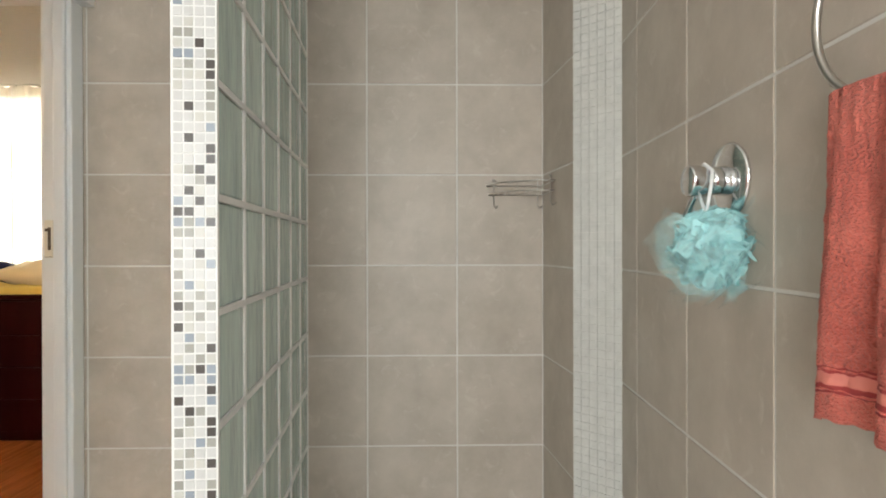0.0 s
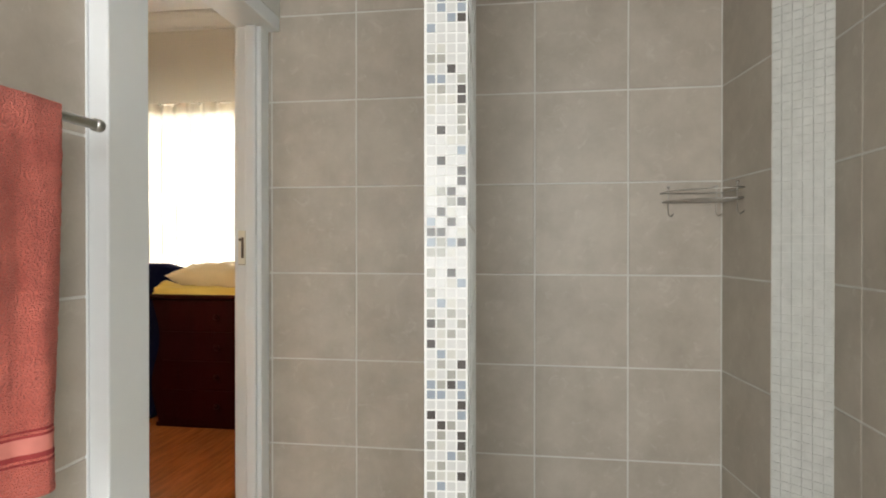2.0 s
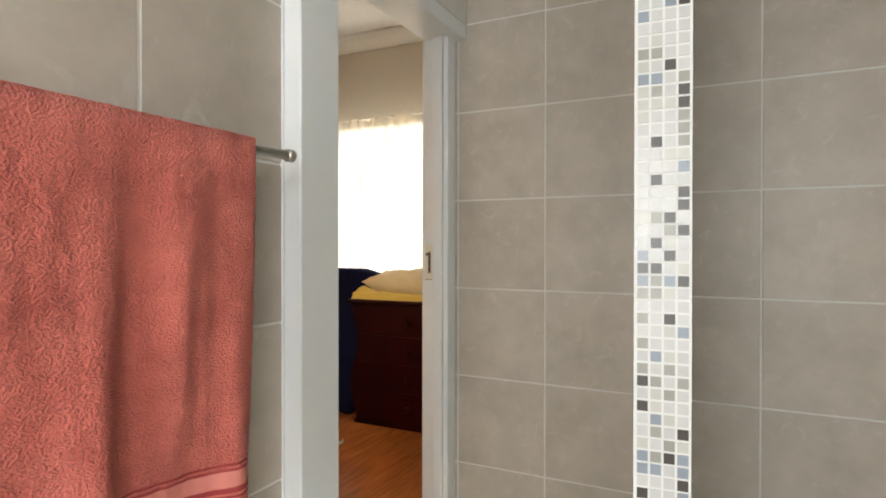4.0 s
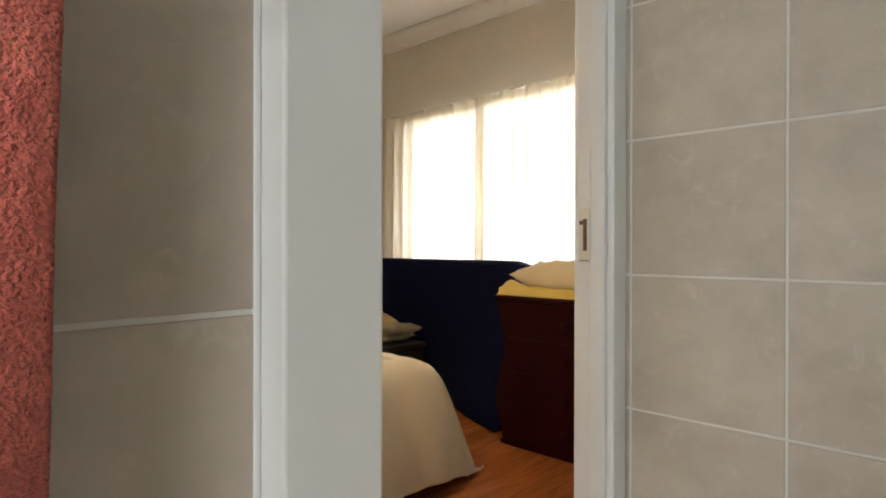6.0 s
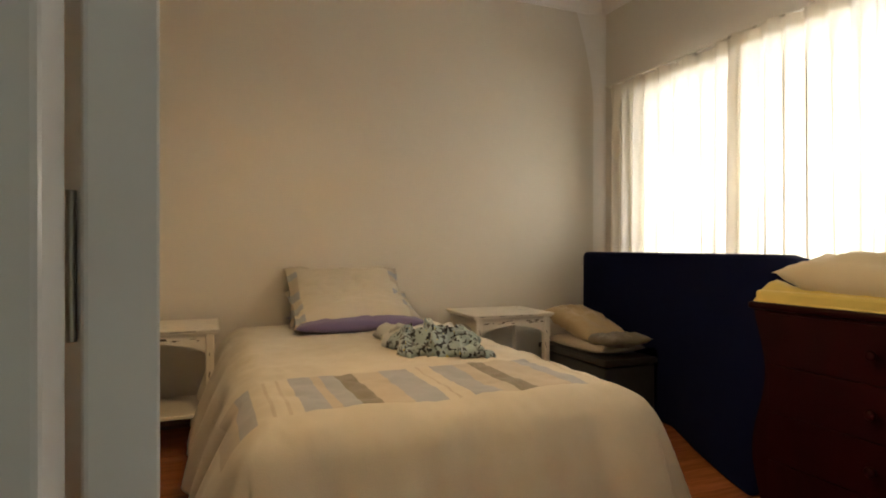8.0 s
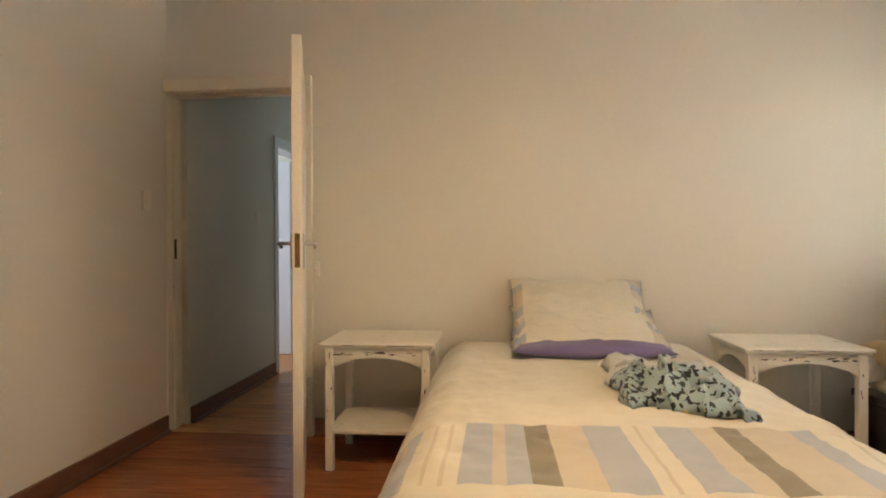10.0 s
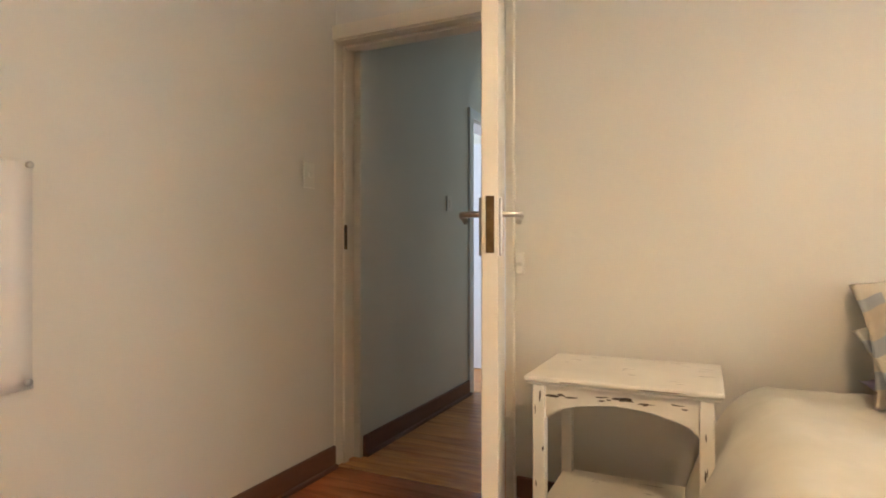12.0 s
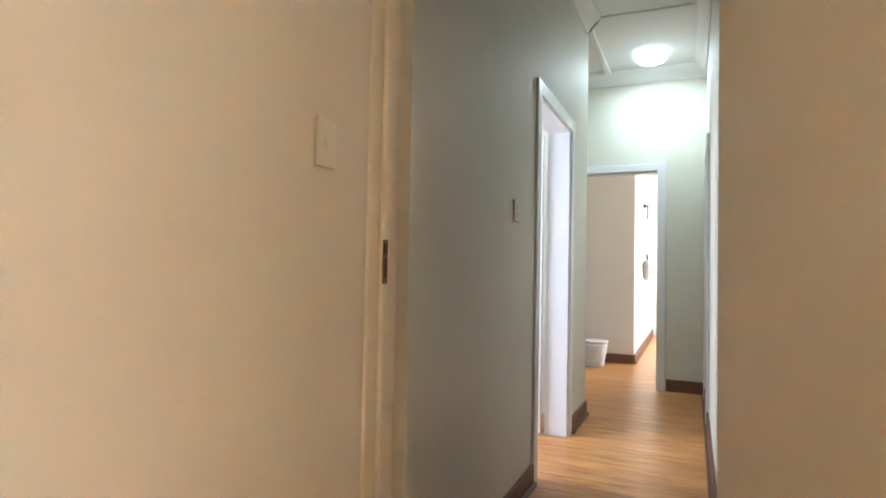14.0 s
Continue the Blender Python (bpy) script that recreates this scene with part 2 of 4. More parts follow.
def grid(name, nu, nv, fn, m, parent=None, tag=None, thick=0.0, pick=None):
    """A sheet of nu by nv cells; fn(u, v) gives the place; pick(u, v) the index of the cell's material."""
    bm = bmesh.new()
    vs = [[bm.verts.new(fn(i / nu, j / nv)) for j in range(nv + 1)] for i in range(nu + 1)]
    for i in range(nu):
        for j in range(nv):
            f = bm.faces.new((vs[i][j], vs[i + 1][j], vs[i + 1][j + 1], vs[i][j + 1]))
            if pick:
                f.material_index = pick((i + 0.5) / nu, (j + 0.5) / nv)
    if thick:
        bm.normal_update()
        low = [[bm.verts.new(v.co - v.normal * thick) for v in row] for row in vs]
        top = list(bm.faces)
        for i in range(nu):
            for j in range(nv):
                f = bm.faces.new((low[i][j], low[i][j + 1], low[i + 1][j + 1], low[i + 1][j]))
                f.material_index = top[i * nv + j].material_index
        rim = [(i, 0) for i in range(nu)] + [(nu, j) for j in range(nv)] + [(i, nv) for i in range(nu, 0, -1)] + [(0, j) for j in range(nv, 0, -1)]
        for (a, b), (c, d) in zip(rim, rim[1:] + rim[:1]):
            bm.faces.new((vs[a][b], low[a][b], low[c][d], vs[c][d]))
    return put(name, bm, m, parent, True, tag)


def nz(x, y, z=0.0, s=1.0):
    return noise.noise(Vector((x * s, y * s, z * s)))


def thing(name, at, tag, rz=0.0):
    o = new(name)
    o.location, o.rotation_euler = at, (0, 0, radians(rz))
    return tagged(o, *tag)


# ---- structure: walls, floors, ceilings ----
S = "structure"
NORTH, SOUTH, WEST, EAST = 4.98, 0.495, -4.98, -1.64   # bedroom
BATH_W, BATH_N, BATH_S = -1.458, 2.872, -1.2
CEIL = 2.98
T, TZ0 = 0.331, 1.053


def wall(name, boxes, m, label, bevel=0.0):
    bm = bmesh.new()
    for lo, hi in boxes:
        add_box(bm, lo, hi, bevel)
    return put(name, bm, m, None, False, (label, "wall", "", S))


# bedroom
wall("wall_north", [((-5.10, NORTH, 0), (-4.50, NORTH + 0.22, 3.1)), ((-1.95, NORTH, 0), (EAST + 0.18, NORTH + 0.22, 3.1)),
                    ((-4.50, NORTH, 0), (-1.95, NORTH + 0.22, 0.92)), ((-4.50, NORTH, 2.12), (-1.95, NORTH + 0.22, 3.1))],
     M_WALL, "cream painted bedroom wall with a wide window")
wall("wall_west", [((-5.12, 1.375, 0), (WEST, NORTH, 3.1)), ((-5.12, 0.50, 2.075), (WEST, 1.375, 3.1)), ((-5.12, 0.33, 0), (WEST, 0.50, 3.1))],
     M_WALL, "cream painted bedroom wall behind the bed")
wall("wall_south", [((WEST, 0.27, 0), (EAST, SOUTH, 3.1))], M_WALL, "plain cream painted bedroom wall")
wall("wall_east", [((EAST, BATH_S, 0), (-1.57, 1.985, 3.1)), ((EAST, 2.86, 0), (-1.57, NORTH, 3.1)), ((EAST, 1.985, 2.05), (-1.57, 2.86, 3.1))],
     M_WALL, "painted wall between bedroom and bathroom")
box("ceiling", (-5.12, 0.27, CEIL), (EAST, NORTH + 0.2, CEIL + 0.12), M_CEIL, tag=("white painted bedroom ceiling", "ceiling", "", S))


def cornice(name, runs, label):
    """Coved plaster moulding along the tops of walls; a run is two ends and the way into the room."""
    bm = bmesh.new()
    prof = [(0, -0.115), (0.012, -0.115), (0.016, -0.095), (0.03, -0.07), (0.055, -0.04), (0.085, -0.022), (0.09, -0.012), (0.105, -0.010), (0.105, 0)]
    for a, b, w, z in runs:
        ra, rb = [], []
        for d, h in prof:
            ra.append(bm.verts.new((a[0] + w[0] * d, a[1] + w[1] * d, z + h)))
            rb.append(bm.verts.new((b[0] + w[0] * d, b[1] + w[1] * d, z + h)))
        for i in range(len(prof) - 1):
            bm.faces.new((ra[i], ra[i + 1], rb[i + 1], rb[i]))
        bm.faces.new(ra)
        bm.faces.new(rb)
    return put(name, bm, M_CEIL, None, False, (label, "cornice", "", S))


cornice("trim_bedroom_cornice", [((WEST, NORTH, 0), (EAST, NORTH, 0), (0, -1), CEIL - 0.002), ((WEST, SOUTH, 0), (WEST, NORTH, 0), (1, 0), CEIL - 0.002),
                                 ((WEST, SOUTH, 0), (EAST, SOUTH, 0), (0, 1), CEIL - 0.002)], "white coved plaster cornice round the bedroom")


# pale curved strip up the corner, flaring towards the ceiling
def corner_strip(u, v):
    z = (CEIL - 0.003) * v
    w = 0.085 + 0.20 * max(0.0, (z - 2.15) / (CEIL - 2.15)) ** 1.6
    a = u * math.pi / 2
    return (WEST + 0.045 * (1 - math.cos(a)) + 0.001, NORTH - w * (1 - math.sin(a)) - 0.001, z)


grid("trim_corner_cove", 8, 40, corner_strip, M_CEIL, None, ("pale plaster cove filling the bedroom corner", "cornice", "", S))


def skirting(name, runs, label):
    bm = bmesh.new()
    for a, b, w in runs:
        t, h = 0.018, 0.105
        lo = (min(a[0], b[0], a[0] + w[0] * t, b[0] + w[0] * t), min(a[1], b[1], a[1] + w[1] * t, b[1] + w[1] * t), 0.0)
        hi = (max(a[0], b[0], a[0] + w[0] * t, b[0] + w[0] * t), max(a[1], b[1], a[1] + w[1] * t, b[1] + w[1] * t), h)
        add_box(bm, lo, hi, 0.004)
        q = 0.034
        lo = (min(a[0], b[0], a[0] + w[0] * q, b[0] + w[0] * q), min(a[1], b[1], a[1] + w[1] * q, b[1] + w[1] * q), 0.0)
        hi = (max(a[0], b[0], a[0] + w[0] * q, b[0] + w[0] * q), max(a[1], b[1], a[1] + w[1] * q, b[1] + w[1] * q), 0.02)
        add_box(bm, lo, hi, 0.006)
    return put(name, bm, M_SKIRT, None, False, (label, "skirting board", "", S))


skirting("baseboard_bedroom", [((-4.96, SOUTH), (EAST, SOUTH), (0, 1)), ((WEST, 1.41), (WEST, NORTH), (1, 0)), ((WEST, NORTH), (EAST, NORTH), (0, -1))],
         "dark brown wooden skirting with a quarter round")

# corridor and the rooms past it
CY0, CY1 = 0.545, 1.40
wall("wall_corridor_south", [((-6.60, 0.40, 0), (-5.12, CY0, 3.1)), ((-8.10, 0.40, 0), (-7.46, CY0, 3.1)), ((-7.46, 0.40, 2.02), (-6.60, CY0, 3.1)),
                             ((-8.10, -1.6, 0), (-7.95, 0.40, 3.1))], M_WALL_COR, "pale green painted corridor wall")
wall("wall_corridor_north", [((-9.40, CY1, 0), (-5.12, CY1 + 0.12, 3.1))], M_WALL_COR, "pale green painted corridor wall")
wall("wall_corridor_end", [((-9.45, 1.00, 0), (-9.33, CY1, 3.1)), ((-9.45, 0.10, 2.03), (-9.33, 1.00, 3.1)), ((-9.45, -1.6, 0), (-9.33, 0.10, 3.1))],
     M_WALL_COR, "pale painted wall at the corridor's end")
wall("wall_hall_south", [((-9.45, -1.75, 0), (-5.0, -1.6, 0.9)), ((-9.45, -1.75, 2.2), (-5.0, -1.6, 3.1)), ((-9.45, -1.75, 0.9), (-7.0, -1.6, 2.2)), ((-5.4, -1.75, 0.9), (-5.0, -1.6, 2.2)),
                         ((-5.12, -1.6, 0), (-5.0, 0.33, 3.1))], M_CEIL, "white painted wall of the side room")
wall("wall_far_room", [((-10.90, -1.6, 0), (-10.75, 0.66, 3.1)), ((-14.0, 0.51, 0), (-10.90, 0.66, 3.1)), ((-14.15, 0.51, 0), (-14.0, 3.2, 3.1)),
                       ((-13.6, 3.05, 0), (-9.33, 3.2, 0.9)), ((-13.6, 3.05, 2.3), (-9.33, 3.2, 3.1)), ((-11.6, 3.05, 0.9), (-9.33, 3.2, 2.3)), ((-14.0, 3.05, 0), (-13.6, 3.2, 3.1)),
                       ((-9.45, CY1, 0), (-9.33, 3.05, 3.1))], mat("warm_white_wall", (0.76, 0.73, 0.66), 0.5, 0.05, 1.2, 130, 0.1), "warm white wall of the room past the corridor")
bm = bmesh.new()
add_box(bm, (-14.1, -1.7, CEIL), (-5.12, 3.2, CEIL + 0.1))
add_box(bm, (-8.02, CY0, CEIL - 0.012), (-7.98, CY1, CEIL + 0.01), 0.003)
add_box(bm, (-9.33, CY0 - 0.03, CEIL - 0.025), (-8.10, CY0 + 0.02, CEIL + 0.01), 0.006)
put("ceiling_corridor", bm, M_CEIL, None, False, ("white board ceiling with cover strips", "ceiling", "", S))
cornice("trim_corridor_cornice", [((-8.0, CY0, 0), (-5.12, CY0, 0), (0, 1), CEIL - 0.002), ((-9.33, CY1, 0), (-5.12, CY1, 0), (0, -1), CEIL - 0.002),
                                  ((-9.33, -1.6, 0), (-9.33, CY1, 0), (1, 0), CEIL - 0.002)], "white coved plaster cornice along the corridor")
skirting("baseboard_corridor", [((-6.53, CY0), (-5.14, CY0), (0, 1)), ((-8.10, CY0), (-7.53, CY0), (0, 1)), ((-9.33, 1.07), (-9.33, CY1), (1, 0)),
                                ((-9.2, CY1), (-5.12, CY1), (0, -1)), ((-10.75, -1.0), (-10.75, 0.66), (1, 0)), ((-14.0, 0.66), (-10.75, 0.66), (0, 1))],
         "dark brown wooden skirting along the corridor")

# bathroom: backing walls carry the tiles
wall("wall_bath_north", [((-1.57, BATH_N + 0.002, 0), (0.6, BATH_N + 0.18, 2.75))], M_GROUT, "grey tiled shower wall with white grout")
wall("wall_bath_west", [((-1.568, BATH_S, 0), (BATH_W - 0.002, 1.827, 2.75)), ((-1.568, 1.827, 2.04), (-1.50, 2.87, 2.75))], M_GROUT, "grey tiled bathroom wall with white grout")
EX0, EX1, EY1 = 0.112, 0.265, 2.44   # the east wall leans outwards to the north
bm = bmesh.new()
# the gap in the boxes is an added opening for the side fill light
for y0, y1, z0, z1 in ((BATH_S, -0.88, 0, 2.75), (-0.88, 0.08, 0, 1.20), (-0.88, 0.08, 2.30, 2.75), (0.08, EY1, 0, 2.75)):
    for v in add_box(bm, (0.0, y0, z0), (0.6, y1, z1)):
        if v.co.x < 0.1:
            v.co.x = 0.002 + EX0 + (EX1 - EX0) * (v.co.y - BATH_S) / (EY1 - BATH_S)
for v in add_box(bm, (0.0, 2.545, 0), (0.6, BATH_N, 2.75)):
    if v.co.x < 0.1:
        v.co.x = 0.002 + (0.150 if v.co.y < 2.7 else 0.119)
put("wall_bath_east", bm, M_GROUT, None, False, ("grey tiled bathroom wall with white grout", "wall", "", S))
# unseen closing wall; its opening is assumed, for the lamp behind it
wall("wall_bath_south", [((-1.57, BATH_S - 0.2, 0), (0.6, BATH_S, 0.70)), ((-1.57, BATH_S - 0.2, 1.85), (0.6, BATH_S, 2.75)),
                         ((-1.57, BATH_S - 0.2, 0.70), (-1.35, BATH_S, 1.85)), ((-0.15, BATH_S - 0.2, 0.70), (0.6, BATH_S, 1.85))], M_CEIL, "painted bathroom wall with a window")
box("ceiling_bath", (-1.57, BATH_S - 0.2, 2.65), (0.6, BATH_N + 0.18, 2.75), M_CEIL, tag=("white painted bathroom ceiling", "ceiling", "", S))
# unseen floor, kept pale to throw light onto the lower walls
box("floor_bath", (-1.63, BATH_S - 0.2, -0.12), (0.6, BATH_N + 0.18, 0.0), M_GROUT, tag=("grey tiled bathroom floor", "floor", "", S))


# ---- doors and windows ----
def jamb_set(name, boxes, m, label, bevel=0.004):
    bm = bmesh.new()
    for lo, hi in boxes:
        add_box(bm, lo, hi, bevel)
    return put(name, bm, m, None, False, (label, "door frame", "", S))


# bathroom doorway: a deep boxed post, the two jambs and the head
jamb_set("door_1", [((-1.468, 1.829, 0), (-1.413, 1.960, 2.6)), ((-1.640, 1.935, 0), (-1.470, 1.978, 2.04)), ((-1.655, 1.978, 0), (-1.600, 2.056, 2.0)),
                    ((-1.645, 2.800, 0), (-1.545, 2.868, 2.04)), ((-1.600, 2.782, 0), (-1.560, 2.800, 1.985)),
                    ((-1.645, 1.978, 1.985), (-1.500, 2.868, 2.04)), ((-1.560, 1.96, 2.04), (-1.505, 2.868, 2.64)),
                    ((-1.655, 1.90, 0), (-1.642, 1.985, 2.09)), ((-1.655, 2.805, 0), (-1.642, 2.87, 2.09)), ((-1.655, 1.90, 2.03), (-1.642, 2.87, 2.09))],
         M_WHITE, "white painted bathroom door frame")
box("trim_1", (-1.500, 1.8205, 0.0), (-1.4555, 1.8285, 2.6), M_WHITE, 0.002, tag=("white filler bead between tiles and door post", "trim", "", S))
strike = thing("strike_plate", (-1.612, 2.781, 1.14), ("worn white strike plate set in the bathroom door jamb", "strike plate"))
box("plate", (-0.014, -0.003, -0.055), (0.014, 0.001, 0.075), M_TRIM, 0.001, strike)
box("keep", (-0.002, -0.0045, -0.028), (0.008, -0.002, 0.050), M_RECESS, 0.0005, strike)
box("lip", (-0.012, -0.0045, 0.036), (-0.0022, -0.002, 0.046), M_RECESS, 0.0005, strike)
box("mark", (-0.013, -0.0036, -0.053), (0.013, -0.0025, -0.051), M_RECESS, 0.0, strike)

leaf = thing("bathroom_door", (-1.66, 2.063, 0.008), ("white painted wooden door standing open into the bedroom", "door"), rz=24)
box("leaf", (-0.76, 0.0, 0), (0.0, 0.044, 1.975), M_WHITE, 0.003, leaf)
for z in (0.25, 1.0, 1.75):
    tube("hinge", [(-0.012, -0.003, z), (-0.012, -0.003, z + 0.09)], 0.003, M_STEEL, leaf)

# bedroom doorway: frame with a rebated reveal
jamb_set("door_2", [((-5.135, 0.440, 0), (-4.965, 0.505, 2.09)), ((-5.06, 0.505, 0), (-5.02, 0.520, 2.045)),
                    ((-5.135, 1.366, 0), (-4.965, 1.400, 2.12)), ((-5.12, 1.358, 0), (-5.08, 1.366, 2.045)),
                    ((-5.135, 0.505, 2.045), (-4.965, 1.366, 2.12)), ((-5.06, 0.520, 2.03), (-5.02, 1.366, 2.045)),
                    ((-4.966, 0.472, 2.05), (-4.950, 1.402, 2.12)), ((-4.966, 1.367, 0), (-4.950, 1.402, 2.05))],
         M_TRIM, "cream painted bedroom door frame")
d2 = thing("bedroom_door", (-4.90, 1.340, 0.010), ("cream painted wooden door standing open, with lever handles", "door"), rz=17.8)
W2 = 0.905
box("leaf", (0.0, -0.003, 0.0), (W2, 0.040, 2.01), M_TRIM, 0.003, d2)
box("lock_plate", (W2 - 0.0005, 0.008, 1.020), (W2 + 0.0025, 0.030, 1.165), M_BRASS, 0.001, d2)
box("latch_bolt", (W2, 0.012, 1.108), (W2 + 0.008, 0.026, 1.128), M_BRASS, 0.003, d2)
box("dead_bolt", (W2, 0.011, 1.050), (W2 + 0.004, 0.027, 1.075), M_BRASS, 0.001, d2)
for sgn, y0 in ((-1, -0.003), (1, 0.040)):
    a, b = sorted((y0, y0 + sgn * 0.009))
    box("handle_plate", (W2 - 0.085, a, 1.012), (W2 - 0.042, b, 1.165), M_STEEL, 0.004, d2, smooth=False)
    pts = [(W2 - 0.063, y0 + sgn * 0.005, 1.122), (W2 - 0.063, y0 + sgn * 0.045, 1.122), (W2 - 0.068, y0 + sgn * 0.056, 1.121),
           (W2 - 0.10, y0 + sgn * 0.058, 1.118), (W2 - 0.122, y0 + sgn * 0.056, 1.117), (W2 - 0.136, y0 + sgn * 0.053, 1.111), (W2 - 0.142, y0 + sgn * 0.051, 1.104)]
    tube("lever", pts, 0.0085, M_STEEL, d2)
for z in (0.25, 1.68):
    tube("hinge", [(-0.004, 0.046, z), (-0.004, 0.046, z + 0.10)], 0.007, M_TRIM, d2)
keep = thing("strike_plate", (-5.025, 0.521, 1.105), ("dark worn brass strike plate in the bedroom door jamb", "strike plate"))
box("plate", (-0.012, -0.001, -0.06), (0.012, 0.002, 0.06), M_BRASS, 0.001, keep)
box("keep", (-0.006, 0.001, -0.045), (0.006, 0.0035, 0.01), M_DARK, 0.0005, keep)
box("lip", (-0.006, 0.001, 0.02), (0.010, 0.004, 0.05), M_DARK, 0.0005, keep)

# corridor door frame and the open white door in it
jamb_set("door_3", [((-7.53, 0.538, 0), (-7.45, 0.560, 2.085)), ((-6.61, 0.538, 0), (-6.535, 0.560, 2.085)), ((-7.45, 0.538, 2.01), (-6.61, 0.560, 2.085)),
                    ((-7.462, 0.395, 0), (-7.435, 0.545, 2.02)), ((-6.625, 0.395, 0), (-6.598, 0.545, 2.02)), ((-7.435, 0.395, 2.0), (-6.625, 0.545, 2.02))],
         M_WHITE, "white painted corridor door frame")
d3 = thing("side_room_door", (-7.43, 0.375, 0.012), ("white painted door standing open into the side room", "door"), rz=-84)
box("leaf", (0, 0, 0), (0.80, 0.04, 1.97), M_WHITE, 0.003, d3)
jamb_set("door_4", [((-9.335, 0.985, 0), (-9.312, 1.062, 2.095)), ((-9.335, 0.03, 2.025), (-9.312, 0.985, 2.095)), ((-9.45, 0.985, 0), (-9.335, 1.003, 2.03)),
                    ((-9.45, 0.10, 2.01), (-9.335, 0.985, 2.03)), ((-9.335, 0.03, 0), (-9.312, 0.105, 2.025))], M_WHITE, "white painted door frame at the corridor's end")
jamb_set("door_5", [((-9.10, 1.378, 0), (-9.02, 1.402, 2.09)), ((-8.22, 1.378, 0), (-8.14, 1.402, 2.09)), ((-9.02, 1.378, 2.02), (-8.22, 1.402, 2.09))], M_WHITE, "white painted door frame in the corridor")

# bedroom window behind the curtains
win = tagged(new("window_1"), "white framed window behind drawn curtains", "window", "", S)
bm = bmesh.new()
for x0 in (-4.50, -3.70, -2.85, -2.0):
    add_box(bm, (x0, 5.06, 0.92), (x0 + 0.05, 5.11, 2.12), 0.004)
for z0 in (0.92, 1.70, 2.07):
    add_box(bm, (-4.50, 5.063, z0), (-1.95, 5.107, z0 + 0.05), 0.004)
put("frame", bm, M_WHITE, win)
for x0, x1 in ((-4.45, -3.70), (-3.65, -2.85), (-2.80, -2.0)):
    p = box("pane", (x0, 5.083, 0.97), (x1, 5.087, 2.07), M_GLASS, 0, win)
    p.visible_shadow = False
box("sill", (-4.55, 4.95, 0.885), (-1.90, 5.06, 0.918), M_WHITE, 0.005, win)
# assumed window frame in front of the south bathroom lamp
w2 = tagged(new("assumed_window_2"), "white framed bathroom window, assumed and out of view", "window", "", S)
bm = bmesh.new()
for x0 in (-1.35, -0.775, -0.20):
    add_box(bm, (x0, -1.33, 0.70), (x0 + 0.05, -1.28, 1.85), 0.004)
for z0 in (0.70, 1.80):
    add_box(bm, (-1.35, -1.327, z0), (-0.15, -1.283, z0 + 0.05), 0.004)
put("frame", bm, M_WHITE, w2)

# added frame round the unseen side fill light of the bathroom
w3 = tagged(new("added_window_3"), "white frame of an added, unseen opening for the bathroom fill light", "window", "", S)
bm = bmesh.new()
for y0 in (-0.88, -0.425, 0.03):
    add_box(bm, (0.30, y0, 1.20), (0.35, y0 + 0.05, 2.30), 0.004)
for z0 in (1.20, 2.25):
    add_box(bm, (0.303, -0.88, z0), (0.347, 0.08, z0 + 0.05), 0.004)
put("frame", bm, M_WHITE, w3)

# ground outside, to close the place below the windows
bm = bmesh.new()
bmesh.ops.create_grid(bm, x_segments=2, y_segments=2, size=400)
bmesh.ops.translate(bm, verts=bm.verts, vec=(0, 0, -0.5))
put("ground", bm, mat("dry_lawn", (0.10, 0.12, 0.05), 0.95, 0.3, 0.8, 20, 0.5), None, False, ("dry lawn outside the house", "ground", "", S))


# ---- bedroom things ----
def curtain(x0, x1, yy, seed, label, hems):
    """Gathered cloth on rings: deep pleats below a sewn heading, doubled side hems."""
    rnd = random.Random(seed)
    w, zt, zb = x1 - x0, 2.245, 0.62
    ph = [rnd.uniform(0, 6) for _ in range(4)]
    k = 2 * math.pi * w / 0.118

    def fn(u, v):
        wave = math.sin(u * k + ph[0] + 1.1 * math.sin(u * 7 + ph[1]) + 0.5 * v * math.sin(u * 19 + ph[3]))
        deep = 0.038 * (0.35 + 0.65 * min(1.0, v * 9)) * (1 - 0.6 * v) * (0.8 + 0.4 * math.sin(u * 13 + ph[1]))
        y = yy + deep * wave + 0.012 * math.sin(u * 11 + ph[2]) * v
        x = x0 + w * u + 0.016 * math.sin(2 * (u * k + ph[0])) * min(1.0, v * 6) + 0.012 * math.sin(u * 23 + ph[3]) * v
        z = zt - (zt - zb) * v + (0.010 * math.sin(u * k * 0.5) if v == 0 else 0)
        return (x, y, z)

    def behind(u, v, off=0.007):
        x, y, z = fn(u, v)
        return (x, y + off, z)

    c = thing("curtain", (0, 0, 0), (label, "curtain", "curtains on the rail"))
    grid("cloth", int(w / 0.009), 26, fn, M_CURTAIN, c)
    grid("heading", int(w / 0.012), 2, lambda u, v: behind(u, v * 0.050), M_CURTAIN, c)
    for a, b in hems:
        grid("hem", 8, 20, lambda u, v: behind(a + (b - a) * u, v), M_CURTAIN, c)
    for i in range(int(w / 0.16) + 1):
        lathe("ring", [(0.010, -0.006), (0.014, 0), (0.010, 0.006)], M_PLASTIC, (x0 + 0.02 + i * 0.16, yy - 0.006, 2.243), parent=c, n=10)
    return c


curtain(-4.775, -3.60, 4.885, 3, "gathered cream curtain glowing with daylight on its rail", [(0.0, 0.06), (0.965, 1.0)])
curtain(-3.68, -1.90, 4.835, 5, "gathered cream curtain drawn across the window", [(0.0, 0.022)])
rail = thing("curtain_rail", (0, 0, 0), ("thin white curtain rail above the window", "curtain rail"))
tube("rod", [(-4.82, 4.885, 2.262), (-1.80, 4.885, 2.262)], 0.009, M_PLASTIC, rail)
